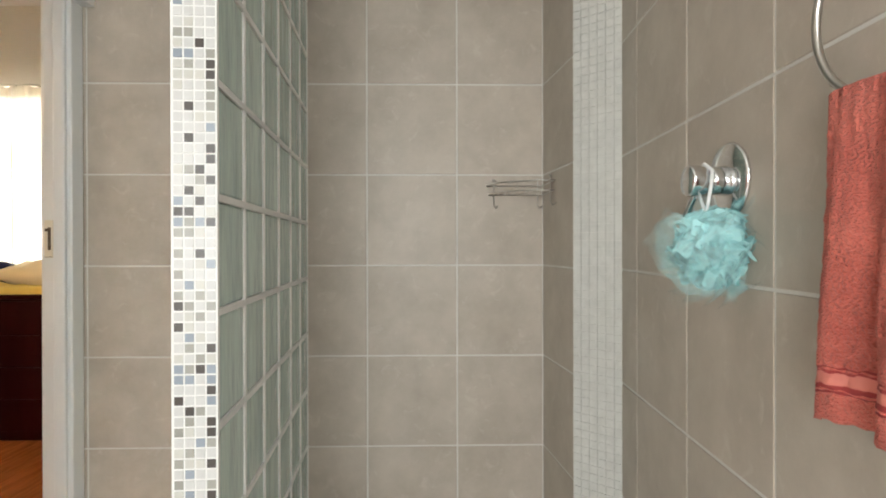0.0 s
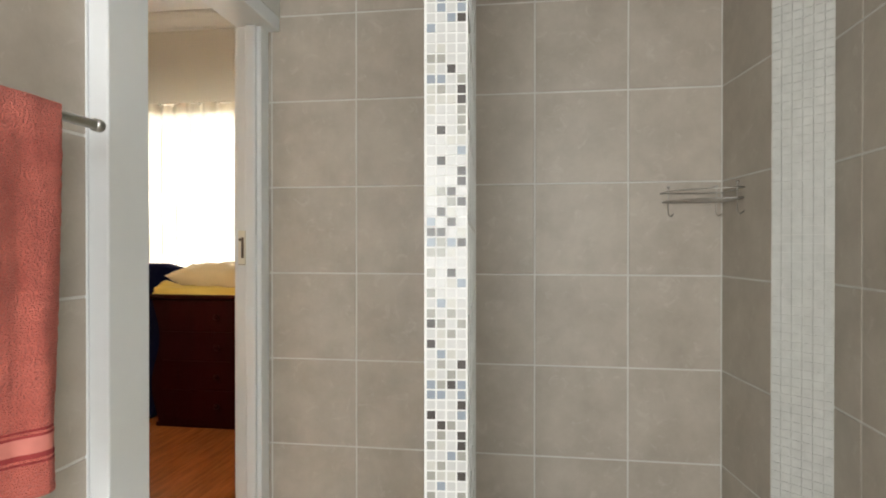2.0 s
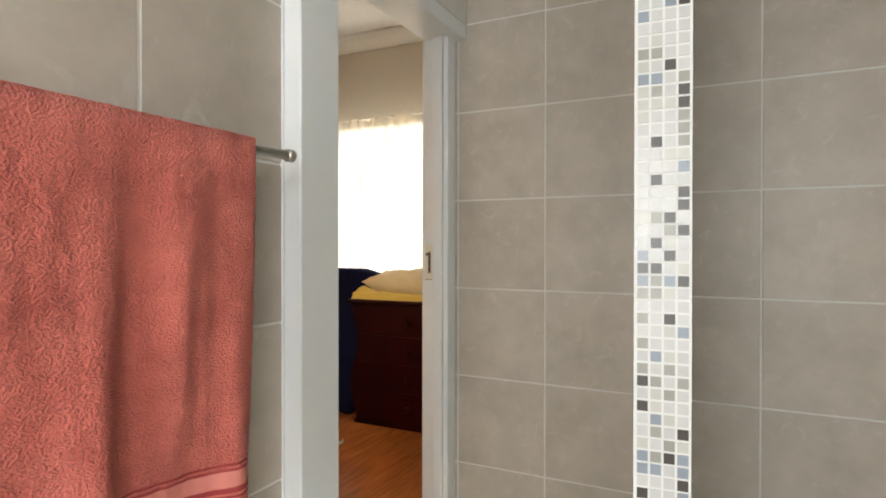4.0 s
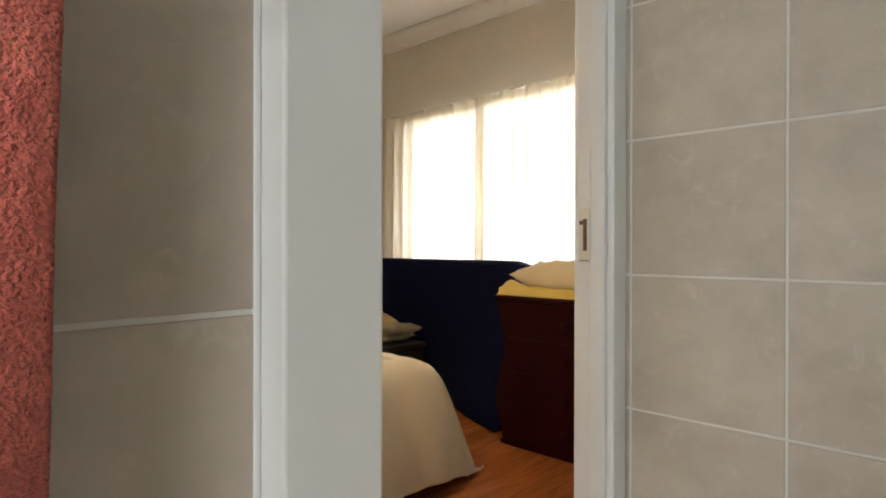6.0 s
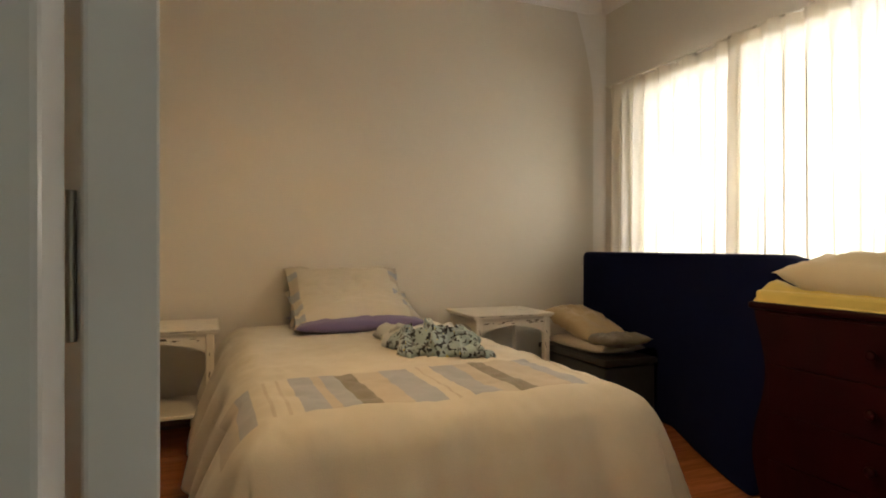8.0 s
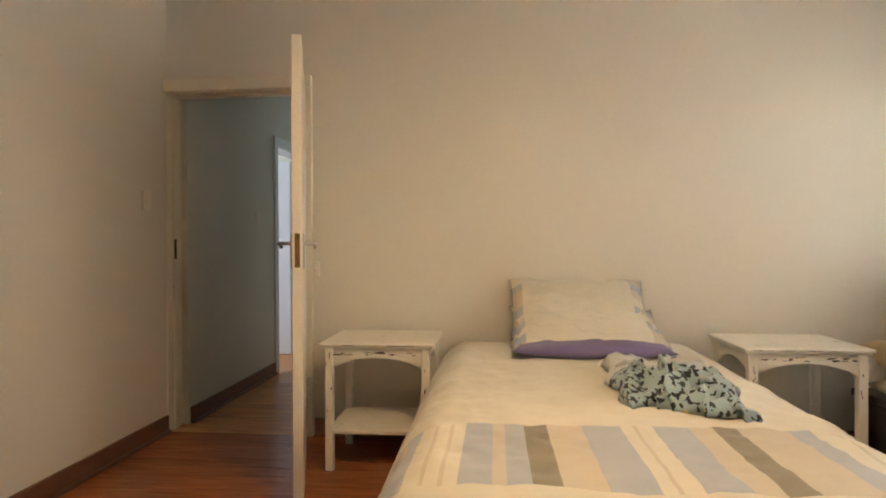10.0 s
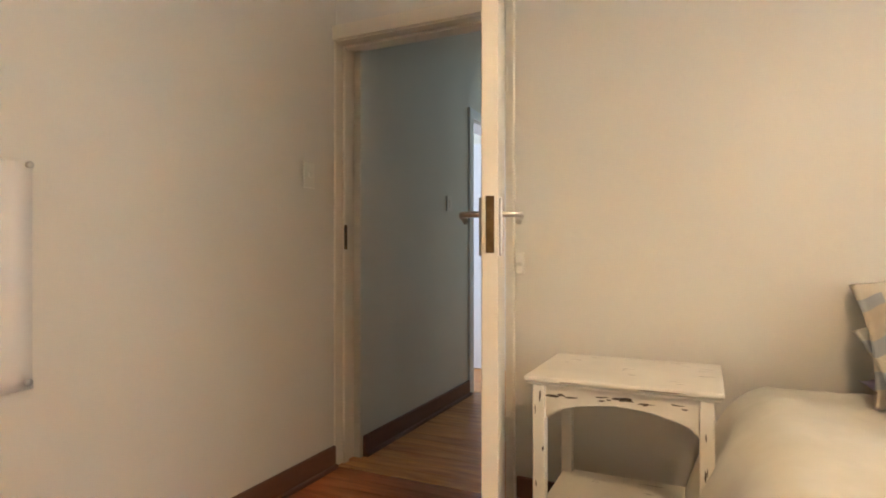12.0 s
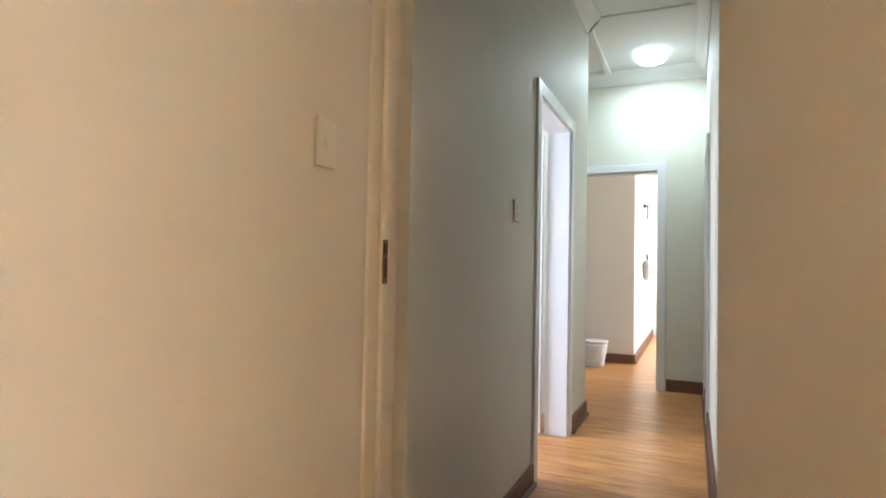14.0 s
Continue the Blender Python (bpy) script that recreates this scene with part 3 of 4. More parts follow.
for x in (-4.7, -3.3, -1.95):
    box("bracket", (x, 4.885, 2.25), (x + 0.02, NORTH + 0.002, 2.275), M_PLASTIC, 0.002, rail)

# bed: base, mattress, duvet with a pieced band
BX0, BX1, BY0, BY1 = -4.86, -2.80, 2.17, 3.59
bed = thing("bed", (0, 0, 0), ("double bed under a cream duvet with a patchwork band", "bed"))
box("base", (BX0, BY0 + 0.10, 0.06), (BX1 - 0.10, BY1 - 0.10, 0.30), cloth("pale_base_cloth", (0.55, 0.50, 0.40)), 0.02, bed)
box("mattress", (BX0, BY0 + 0.16, 0.30), (BX1 - 0.16, BY1 - 0.16, 0.52), M_BEIGE, 0.04, bed)
for x in (BX0 + 0.1, BX1 - 0.15):
    for y in (BY0 + 0.12, BY1 - 0.15):
        box("foot", (x, y, 0), (x + 0.05, y + 0.05, 0.06), M_SCUFF, 0.004, bed)
PATCH = [(-0.05, 2), (0.015, 1), (0.055, 0), (0.085, 2), (0.094, 0), (0.118, 2), (0.127, 0), (0.155, 1), (0.21, 2), (0.228, 1), (0.272, 3), (0.318, 2), (0.39, 1),
         (0.465, 0), (0.49, 2), (0.499, 0), (0.53, 1), (0.605, 2), (0.65, 3), (0.695, 2), (0.79, 1), (0.84, 0), (0.88, 2), (0.889, 0), (0.93, 1), (0.99, 2)]


def duvet(u, v):
    """u runs from the head over the foot end, v across the bed from drape to drape."""
    L, drop, side = BX1 - BX0, 0.47, 0.47
    s, r = u * (L + drop), 0.17
    wd = BY1 - BY0
    q = v * (wd + 2 * side) - side

    def bend(d, over):
        if d <= -r:
            return d, 0.0
        a = min((d + r) / r, 1.12)
        out = -r + r * math.sin(a)
        down = r * (1 - math.cos(a))
        rest = max(0.0, d + r - r * 1.12)
        return out + rest * 0.44 - 0.30 * rest ** 2, down + rest * 0.90 + 0.08 * rest ** 2

    ox, dz1 = bend(s - L, 0)
    if q < wd / 2:
        oy, dz2 = bend(-q, 0)
        y = BY0 - oy
    else:
        oy, dz2 = bend(q - wd, 0)
        y = BY1 + oy
    x = BX1 + ox
    dz = max(dz1, dz2) + 0.25 * min(dz1, dz2)
    z = 0.575 - dz
    fold = min(1.0, max(dz1, dz2) / 0.35)
    top = 1 - fold
    z += top * (0.011 * nz(x * 3.2, y * 3.2, 1.3) + 0.009 * nz(x * 9, y * 11, 4.1) + 0.006 * (0.4 - abs(nz(x * 16, y * 13, 9.1))) + 0.003 * nz(x * 34, y * 30, 2.1) + 0.012)
    w = 0.014 * math.sin(y * 15 + 2 * nz(y * 3, 2)) + 0.02 * nz(y * 9, z * 2, 3)
    w2 = 0.030 * math.sin(x * 14 + 2 * nz(x * 3, 5)) + 0.02 * nz(x * 9, z * 2, 7)
    if dz1 > 0.05:
        x += w * fold * (0.4 + 0.6 * (dz1 > dz2))
    if dz2 > 0.05:
        y += (w2 * fold) * (1 if q > wd / 2 else -1)
    return (x, y, max(z, 0.035 + 0.02 * abs(nz(x * 8, y * 8))))


def patch(u, v):
    L, wd = BX1 - BX0 + 0.47, BY1 - BY0 + 0.94
    x = BX0 + u * L
    t = (v * wd - 0.47) / (BY1 - BY0)
    if not (-3.39 < x < -2.95) or not (-0.05 < t < 1.05):
        return 0
    k = 0
    for a, i in PATCH:
        if t >= a:
            k = i
    return k


grid("duvet", 140, 210, duvet, [M_DUVET, M_BLUE, M_BEIGE, M_OLIVE], bed, thick=0.012, pick=patch)


def pillow(name, w, d, h, at, turn, mats, tag, pick=None, seed=0, sag=0.0, flange=0.0, crease=1.0):
    """A stuffed bag: two swelling sheets with pinched corners and creases."""
    bm = bmesh.new()
    n = 26 if not flange else 44
    for sgn in (1, -1):
        vs = []
        for i in range(n + 1):
            row = []
            for j in range(n + 1):
                a, b = i / n * 2 - 1, j / n * 2 - 1
                fa, fb = min(1.0, abs(a) / (1 - flange)), min(1.0, abs(b) / (1 - flange * 1.5))
                full = max(0.0, (1 - fa ** 4) * (1 - fb ** 4)) ** 0.55
                pin = 1 - 0.07 * (1 - (abs(a) * abs(b)) ** 2) * (max(abs(a), abs(b)) ** 6)
                cr = crease * (0.22 * nz(a * 2.4 + seed, b * 2.4, seed) + 0.16 * nz(a * 6, b * 6 + seed, 3) + 0.07 * nz(a * 15, b * 11 + seed, 5) + 0.10 * (0.35 - abs(nz(a * 5 + 2, b * 7 + seed, 8))))
                z = sgn * h / 2 * full * (1 + cr) - sag * (a * a)
                if flange:
                    out = 1 - min(1.0, full * 2.5)
                    z += sgn * 0.002 * (max(abs(a), abs(b)) < 0.999) + out * (0.016 * math.sin(a * 9 + seed) * (abs(b) > 0.8) + 0.014 * nz(a * 5, b * 5, seed + 2))
                row.append(bm.verts.new((a * w / 2 * pin, b * d / 2 * pin, z)))
            vs.append(row)
        for i in range(n):
            for j in range(n):
                q = (vs[i][j], vs[i + 1][j], vs[i + 1][j + 1], vs[i][j + 1])
                f = bm.faces.new(q if sgn > 0 else tuple(reversed(q)))
                if pick:
                    f.material_index = pick((i + 0.5) / n, (j + 0.5) / n)
    bmesh.ops.remove_doubles(bm, verts=bm.verts, dist=1e-4)
    bmesh.ops.transform(bm, matrix=Matrix.Translation(at) @ turn, verts=bm.verts)
    return put(name, bm, mats, None, True, tag)


def ends(i, j):
    if 0.10 < i < 0.88:
        return 0
    return [2, 1, 0, 1, 2, 2, 1, 0][int(j * 8) % 8] if i < 0.5 else [1, 2, 2, 1, 0, 2, 1, 2][int(j * 8) % 8]


Rz90 = Matrix.Rotation(radians(90), 4, "Z")
pillow("pillow", 0.76, 0.46, 0.09, (-4.60, 2.93, 0.628), Rz90 @ Matrix.Rotation(radians(2), 4, "X"), M_PURPLE, ("purple cotton pillow lying on the bed", "pillow"), seed=4)
pillow("pillow", 0.77, 0.50, 0.14, (-4.655, 2.93, 0.695), Rz90 @ Matrix.Rotation(radians(20), 4, "X"), [M_DUVET, M_BLUE, M_BEIGE], ("cream pillow with patchwork ends on a purple one", "pillow"), ends, 9, flange=0.09)
pillow("pillow", 0.73, 0.45, 0.15, (-4.765, 2.91, 0.768), Rz90 @ Matrix.Rotation(radians(47), 4, "X"), [M_DUVET, M_BLUE, M_BEIGE], ("cream pillow with patchwork ends leaning on the wall", "pillow"), ends, 2, flange=0.08)


def printed(name, base, dark, cut, size):
    """Fleece with blotches of dark and yellow print."""
    m = cloth(name, base)
    n, l = m.node_tree.nodes, m.node_tree.links
    p = n["Principled BSDF"]
    col = p.inputs["Base Color"].links[0].from_socket
    co = n.new("ShaderNodeTexCoord")
    for k, (c, lo, sc) in enumerate(((dark, cut, size), ((0.50, 0.44, 0.05), 0.70, size * 1.3))):
        t, g, mix = n.new("ShaderNodeTexNoise"), n.new("ShaderNodeValToRGB"), n.new("ShaderNodeMixRGB")
        t.noise_dimensions = "4D"
        t.inputs["W"].default_value = 3.7 * k
        t.inputs["Scale"].default_value, t.inputs["Detail"].default_value = sc, 1.5
        l.new(co.outputs["Object"], t.inputs["Vector"])
        g.color_ramp.elements[0].position, g.color_ramp.elements[1].position = lo, lo + 0.02
        l.new(t.outputs[0], g.inputs[0])
        l.new(g.outputs[0], mix.inputs["Fac"])
        l.new(col, mix.inputs[1])
        mix.inputs[2].default_value = (*c, 1)
        col = mix.outputs[0]
    l.new(col, p.inputs["Base Color"])
    return m


def blanket(u, v):
    a = (u - 0.5) * 2
    b = (v - 0.5) * 2
    ruff = min(1.0, max(0.0, (a + 0.15) / 0.5))
    x, y = -3.86 + 0.33 * a + 0.08 * b, 3.10 + 0.18 * b - 0.02 * a
    h = max(0.0, 1 - a ** 4) * max(0.0, 1 - b ** 4)
    r = 0.5 + 0.5 * math.sin((7 + 9 * ruff) * (a * 0.8 + 0.6 * b) + 5 * nz(a * 1.6, b * 1.6, 2))
    x += (0.02 + 0.04 * ruff) * nz(a * 4, b * 4, 8)
    y += 0.05 * nz(a * 3, b * 4, 18)
    return (x, y, 0.592 + h ** 0.5 * (0.060 + (0.020 + 0.035 * ruff) * r + 0.05 * nz(a * 2, b * 2, 5) + 0.024 * ruff * nz(a * 6, b * 6, 9) + 0.006 * nz(a * 14, b * 14, 3)))


grid("fleece_blanket", 150, 110, blanket, [printed("pale_printed_fleece", (0.45, 0.49, 0.50), (0.018, 0.024, 0.035), 0.67, 30), printed("dark_printed_fleece", (0.28, 0.37, 0.41), (0.014, 0.02, 0.03), 0.53, 46)],
     None, ("crumpled pale blue printed fleece lying on the bed", "blanket"), thick=0.006, pick=lambda u, v: int(u > 0.62 + 0.2 * nz(v * 4, 2)))


def side_table(at, seed, label):
    """Small shabby table: moulded top, four square legs, arched aprons, low shelf."""
    rnd = random.Random(seed)
    t = thing("bedside_table", at, (label, "bedside table", "bedside tables"))
    dx, dy, h = 0.46, 0.575, 0.64
    bm = bmesh.new()
    add_box(bm, (-dx, 0, h - 0.016), (0, dy, h), 0.006)
    add_box(bm, (-dx + 0.008, 0.010, h - 0.028), (-0.010, dy - 0.010, h - 0.0165), 0.005)
    put("top", bm, M_TABLE, t)
    legs = [(-0.055, 0.025), (-0.055, dy - 0.065), (-dx + 0.02, 0.025), (-dx + 0.02, dy - 0.065)]
    for x, y in legs:
        box("leg", (x, y, 0), (x + 0.038, y + 0.040, h - 0.028), M_TABLE, 0.004, t)

    def apron(p0, p1, thick, axis):
        bm = bmesh.new()
        n = 18
        front, back = [], []
        for i in range(n + 1):
            s = i / n
            arch = 0.060 * math.sin(math.pi * s) ** 0.6 if 0.04 < s < 0.96 else -0.002
            z0 = h - 0.028 - 0.105 + arch
            for lst, off in ((front, 0), (back, thick)):
                q = (p0[0] + (p1[0] - p0[0]) * s + (off if axis == 0 else 0), p0[1] + (p1[1] - p0[1]) * s + (off if axis == 1 else 0))
                lst.append((bm.verts.new((*q, z0)), bm.verts.new((*q, h - 0.028))))
        for i in range(n):
            for lst in (front, back):
                bm.faces.new((lst[i][0], lst[i + 1][0], lst[i + 1][1], lst[i][1]))
            bm.faces.new((front[i][0], front[i + 1][0], back[i + 1][0], back[i][0]))
        bmesh.ops.recalc_face_normals(bm, faces=bm.faces)
        return put("apron", bm, M_TABLE, t)

    apron((-0.028, 0.065), (-0.028, dy - 0.065), -0.018, 0)
    apron((-dx + 0.03, 0.065), (-dx + 0.03, dy - 0.065), 0.018, 0)
    apron((-dx + 0.058, 0.035), (-0.055, 0.035), 0.018, 1)
    apron((-dx + 0.058, dy - 0.035), (-0.055, dy - 0.035), -0.018, 1)
    box("shelf", (-dx + 0.02, 0.03, 0.185), (-0.022, dy - 0.03, 0.205), M_TABLE, 0.004, t)

    # bare wood showing through rubbed paint
    bm = bmesh.new()

    def scuff(c, u, v, a, b):
        n = 9
        ring = []
        for i in range(n):
            w = 2 * math.pi * i / n
            k = rnd.uniform(0.45, 1.1)
            ring.append(bm.verts.new(Vector(c) + Vector(u) * a * k * math.cos(w) + Vector(v) * b * k * math.sin(w)))
        bm.faces.new(ring)

    for _ in range(14):
        scuff((rnd.uniform(-dx + 0.04, -0.03), rnd.uniform(0.04, dy - 0.04), h + 0.0006), (0, 1, 0), (1, 0, 0), rnd.uniform(0.008, 0.035), rnd.uniform(0.001, 0.0028))
    for _ in range(5):
        scuff((0.0006, rnd.uniform(0.05, dy - 0.05), h - 0.010), (0, 1, 0), (0, 0, 1), rnd.uniform(0.02, 0.06), 0.0015)
    for _ in range(16):
        y = rnd.choice((rnd.uniform(0.08, 0.2), rnd.uniform(0.2, 0.32), rnd.uniform(0.36, 0.5)))
        scuff((-0.0274, y, h - rnd.uniform(0.045, 0.062)), (0, 1, 0.12 * rnd.uniform(-1, 1)), (0, 0.25, 1), rnd.uniform(0.008, 0.03), rnd.uniform(0.002, 0.005))
    for _ in range(10):
        x, y = rnd.choice(legs[:2])
        scuff((x + 0.0387, y + rnd.uniform(0.008, 0.034), rnd.uniform(0.25, 0.6)), (0, 1, 0), (0, 0, 1), rnd.uniform(0.002, 0.004), rnd.uniform(0.006, 0.025))
    for _ in range(8):
        scuff((rnd.uniform(-dx + 0.05, -0.04), rnd.uniform(0.06, dy - 0.06), 0.2057), (0, 1, 0), (1, 0, 0), rnd.uniform(0.008, 0.05), rnd.uniform(0.0015, 0.003))
    tagged(put("scuffs", bm, M_SCUFF, t), "dark bare wood where the paint is rubbed", kind="stuff")
    return t


side_table((-4.44, 1.60, 0), 1, "shabby white painted wooden bedside table, empty, with a low shelf")
side_table((-4.44, 3.62, 0), 2, "shabby white painted wooden bedside table beside the bed")

# low dark trunk with folded cushions
tr = thing("trunk", (-4.72, 4.26, 0), ("low dark wooden trunk behind the bedside table", "trunk"))
box("body", (0, 0, 0.02), (0.72, 0.36, 0.36), mat("near_black_wood", (0.022, 0.020, 0.020), 0.45, 0.3, 4, 60, 0.2), 0.012, tr)
box("lid", (-0.012, -0.012, 0.362), (0.732, 0.372, 0.402), mat("black_lid_wood", (0.03, 0.027, 0.026), 0.4, 0.3, 4, 60, 0.2), 0.012, tr)
for x in (0.04, 0.62):
    box("foot", (x, 0.04, 0), (x + 0.06, 0.30, 0.022), M_SCUFF, 0.003, tr)
pillow("cushion", 0.58, 0.34, 0.08, (-4.36, 4.44, 0.442), Matrix.Rotation(radians(2), 4, "Z"), M_BEIGE, ("flat beige cushion on the dark trunk", "cushion"), seed=3)
pillow("cushion", 0.54, 0.32, 0.13, (-4.46, 4.44, 0.555), Matrix.Rotation(radians(14), 4, "Y"), M_CUSHION, ("tan cotton cushion slumped on the trunk", "cushion"), seed=6, crease=1.6)
pillow("folded_cloth", 0.30, 0.28, 0.075, (-4.10, 4.42, 0.502), Matrix.Rotation(radians(-6), 4, "Y"), M_OLIVE, ("folded olive and beige cloth on the trunk", "cloth"), seed=8, crease=2.0)

# navy padded board standing against the window wall
bm = bmesh.new()
add_box(bm, (-4.80, 4.66, 0.0), (-3.02, 4.80, 1.028), 0.035, 4)
bmesh.ops.subdivide_edges(bm, edges=bm.edges[:], cuts=9, use_grid_fill=True)
for v in bm.verts:
    if v.co.z > 0.8:
        v.co.z -= 0.9 * max(0.0, v.co.x + 3.27) ** 2
    v.co.y -= 0.42 * (1 - v.co.z) * min(1.0, max(0.0, (v.co.x + 3.95) / 0.85))
    v.co.y -= 0.010 * nz(v.co.x * 3, v.co.z * 3, 5)
put("folded_mattress", bm, M_NAVY, None, True, ("navy canvas mattress standing on edge below the window", "mattress"))

# dark chest with a changing pad
ch = thing("chest_of_drawers", (-2.93, 4.137, 0), ("dark mahogany chest of drawers with curved sides", "chest of drawers"))
bm = bmesh.new()
n, prof = 22, []
for i in range(n + 1):
    z = 0.02 + 0.80 * i / n
    s = i / n
    prof.append((z, 0.028 * math.cos(s * math.pi * 2.6 + 0.6) + 0.028))
ra = []
for z, d in prof:
    ra.append([bm.verts.new(p) for p in ((d, 0.0, z), (0.98 - d, 0.0, z), (0.98 - d, 0.46, z), (d, 0.46, z))])
for a, b in zip(ra, ra[1:]):
    for i in range(4):
        bm.faces.new((a[i], a[(i + 1) % 4], b[(i + 1) % 4], b[i]))
bm.faces.new(ra[0])
bm.faces.new(list(reversed(ra[-1])))
bmesh.ops.recalc_face_normals(bm, faces=bm.faces)
put("body", bm, M_MAHOG, ch, False)
box("top", (-0.012, -0.018, 0.822), (0.992, 0.468, 0.850), M_MAHOG, 0.010, ch)
box("plinth", (0.02, 0.012, 0.0), (0.96, 0.45, 0.028), M_MAHOG, 0.004, ch)
for z0, z1 in ((0.6155, 0.810), (0.4305, 0.613), (0.2455, 0.428), (0.060, 0.243)):
    d = box("drawer", (0.075, -0.006, z0), (0.905, 0.004, z1), M_MAHOG, 0.0015, ch)
    for x in (0.46,):
        lathe("knob", [(0.006, 0), (0.007, 0.012), (0.017, 0.020), (0.019, 0.028), (0.014, 0.035), (0.004, 0.037)], M_MAHOG, (x, -0.005, (z0 + z1) / 2),
              Matrix.Rotation(radians(90), 4, "X"), ch, 18)


def pad(u, v):
    a, b = u * 2 - 1, v * 2 - 1
    edge = max(abs(a) ** 6, abs(b) ** 4)
    rim = 0.030 * math.exp(-((abs(b) - 0.78) / 0.22) ** 2) + 0.030 * math.exp(-((abs(a) - 0.90) / 0.12) ** 2)
    return (-2.47 + 0.44 * a, 4.355 + 0.24 * b, 0.852 + (0.035 + rim) * (1 - edge ** 3))


cp = thing("changing_pad", (0, 0, 0), ("yellow padded changing mat on the chest", "changing mat"))
grid("pad", 44, 26, pad, M_YELLOW, cp, thick=0)
box("base", (-2.905, 4.118, 0.8505), (-2.035, 4.592, 0.898), M_YELLOW, 0.012, cp)
pillow("folded_duvet", 0.82, 0.47, 0.17, (-2.42, 4.345, 0.945), Matrix.Rotation(radians(3), 4, "Y"), cloth("pale_yellow_cotton", (0.70, 0.62, 0.43)),
       ("crumpled pale yellow blanket on the changing mat", "blanket"), seed=12, crease=2.0)

# pendant lamp
lamp = thing("pendant_lamp", (-3.05, 2.66, 0), ("warm lit round pendant lamp on a short cord", "lamp"))
tube("cord", [(0, 0, 2.23), (0, 0, CEIL)], 0.004, M_CORD, lamp)
lathe("rose", [(0.05, CEIL - 0.03), (0.055, CEIL - 0.02), (0.055, CEIL)], M_PLASTIC, parent=lamp, n=20)
lathe("holder", [(0.02, 2.07), (0.024, 2.08), (0.024, 2.21), (0.012, 2.235)], M_PLASTIC, parent=lamp, n=16)
grid("shade", 40, 3, lambda u, v: ((0.17 - 0.10 * v) * math.cos(u * 2 * math.pi), (0.17 - 0.10 * v) * math.sin(u * 2 * math.pi), 1.967 + 0.23 * v), M_SHADE, lamp)
gl = lathe("globe", [(0.055 * math.sin(math.pi * (0.02 + 0.94 * i / 16)), 2.02 - 0.055 * math.cos(math.pi * (0.02 + 0.94 * i / 16))) for i in range(17)], M_GLOW_W, parent=lamp)
gl.visible_shadow = False


# small wall things
def wall_switch(at, rz, w, h, gang, label):
    o = thing("wall_switch", at, (label, "switch"), rz)
    box("plate", (-w / 2, 0, -h / 2), (w / 2, 0.010, h / 2), M_PLASTIC, 0.003, o)
    for i in range(gang):
        z = (i - (gang - 1) / 2) * 0.034
        box("rocker", (-0.010, 0.010, z - 0.011), (0.010, 0.014, z + 0.011), M_PLASTIC, 0.002, o)
    return o


wall_switch((-4.766, SOUTH + 0.001, 1.379), 0, 0.075, 0.118, 1, "ivory plastic light switch on the cream wall")
wall_switch((-6.188, CY0 + 0.001, 1.355), 0, 0.085, 0.10, 2, "white double light switch on the corridor wall")
sk = thing("wall_socket", (WEST + 0.001, 1.425, 0.985), ("small white plastic socket beside the door frame", "socket"))
box("plate", (0, -0.018, -0.045), (0.018, 0.018, 0.045), M_PLASTIC, 0.006, sk)
lathe("button", [(0.011, 0), (0.012, 0.006), (0.008, 0.009)], M_PLASTIC, (0.0175, 0.0, 0.0), Matrix.Rotation(radians(90), 4, "Y"), sk, 14)
po = thing("poster", (0, 0, 0), ("blank white paper sheet pinned to the wall", "poster"))
grid("sheet", 16, 12, lambda u, v: (-3.605 + 0.80 * u, SOUTH + 0.003 + 0.004 * (0.5 + 0.5 * nz(u * 3, v * 3)) + 0.012 * max(0, v - 0.93) * 8 * (1 - u), 1.27 - 0.60 * v), M_PAPER, po, thick=0.0006)
for x, z in ((-3.600, 1.262), (-3.600, 0.69), (-2.83, 1.262)):
    lathe("pin", [(0.004, 0), (0.004, 0.01), (0.009, 0.013), (0.010, 0.020), (0.006, 0.024)], M_STEEL, (x + 0.012, SOUTH + 0.004, z), Matrix.Rotation(radians(-90), 4, "X"), po, 14)

# ---- corridor things ----
cl = thing("ceiling_lamp", (-8.85, 0.95, 0), ("bright round ceiling lamp in the corridor", "lamp"))
lathe("base", [(0.12, CEIL - 0.008), (0.125, CEIL - 0.004), (0.125, CEIL)], M_WHITE, parent=cl)
g2 = lathe("dome", [(0.02, CEIL - 0.105), (0.07, CEIL - 0.098), (0.11, CEIL - 0.08), (0.135, CEIL - 0.05), (0.14, CEIL - 0.009)], M_GLOW_C, parent=cl)
g2.visible_shadow = False
bn = thing("waste_basket", (-10.40, 0.26, 0), ("white woven plastic waste basket on the floor", "basket"))
lathe("body", [(0.10, 0.0), (0.105, 0.004), (0.145, 0.27), (0.138, 0.27), (0.10, 0.012)], M_BASKET, parent=bn)
lathe("rim", [(0.139, 0.262), (0.154, 0.266), (0.156, 0.285), (0.150, 0.293), (0.139, 0.290)], M_BASKET, parent=bn)
for i in range(9):
    r = 0.1075 + 0.0365 * (i + 0.5) / 9 + 0.0015
    tube("strand", [(r * math.cos(a * 0.2618), r * math.sin(a * 0.2618), 0.015 + 0.027 * i + 0.003 * (a % 2)) for a in range(24)], 0.006, M_BASKET, bn, True)
hk = thing("hanging_bag", (-12.0, 0.66, 0), ("grey and black bag hanging from a long cord", "bag"))
tube("cord", [(0, 0.03, 1.98), (0.02, 0.03, 1.32)], 0.004, M_FOG, hk)
pb = pillow("bag", 0.14, 0.30, 0.08, (0.05, 0.05, 1.10), Matrix.Rotation(radians(90), 4, "X"), M_FOG, None, seed=4)
pb.parent = hk
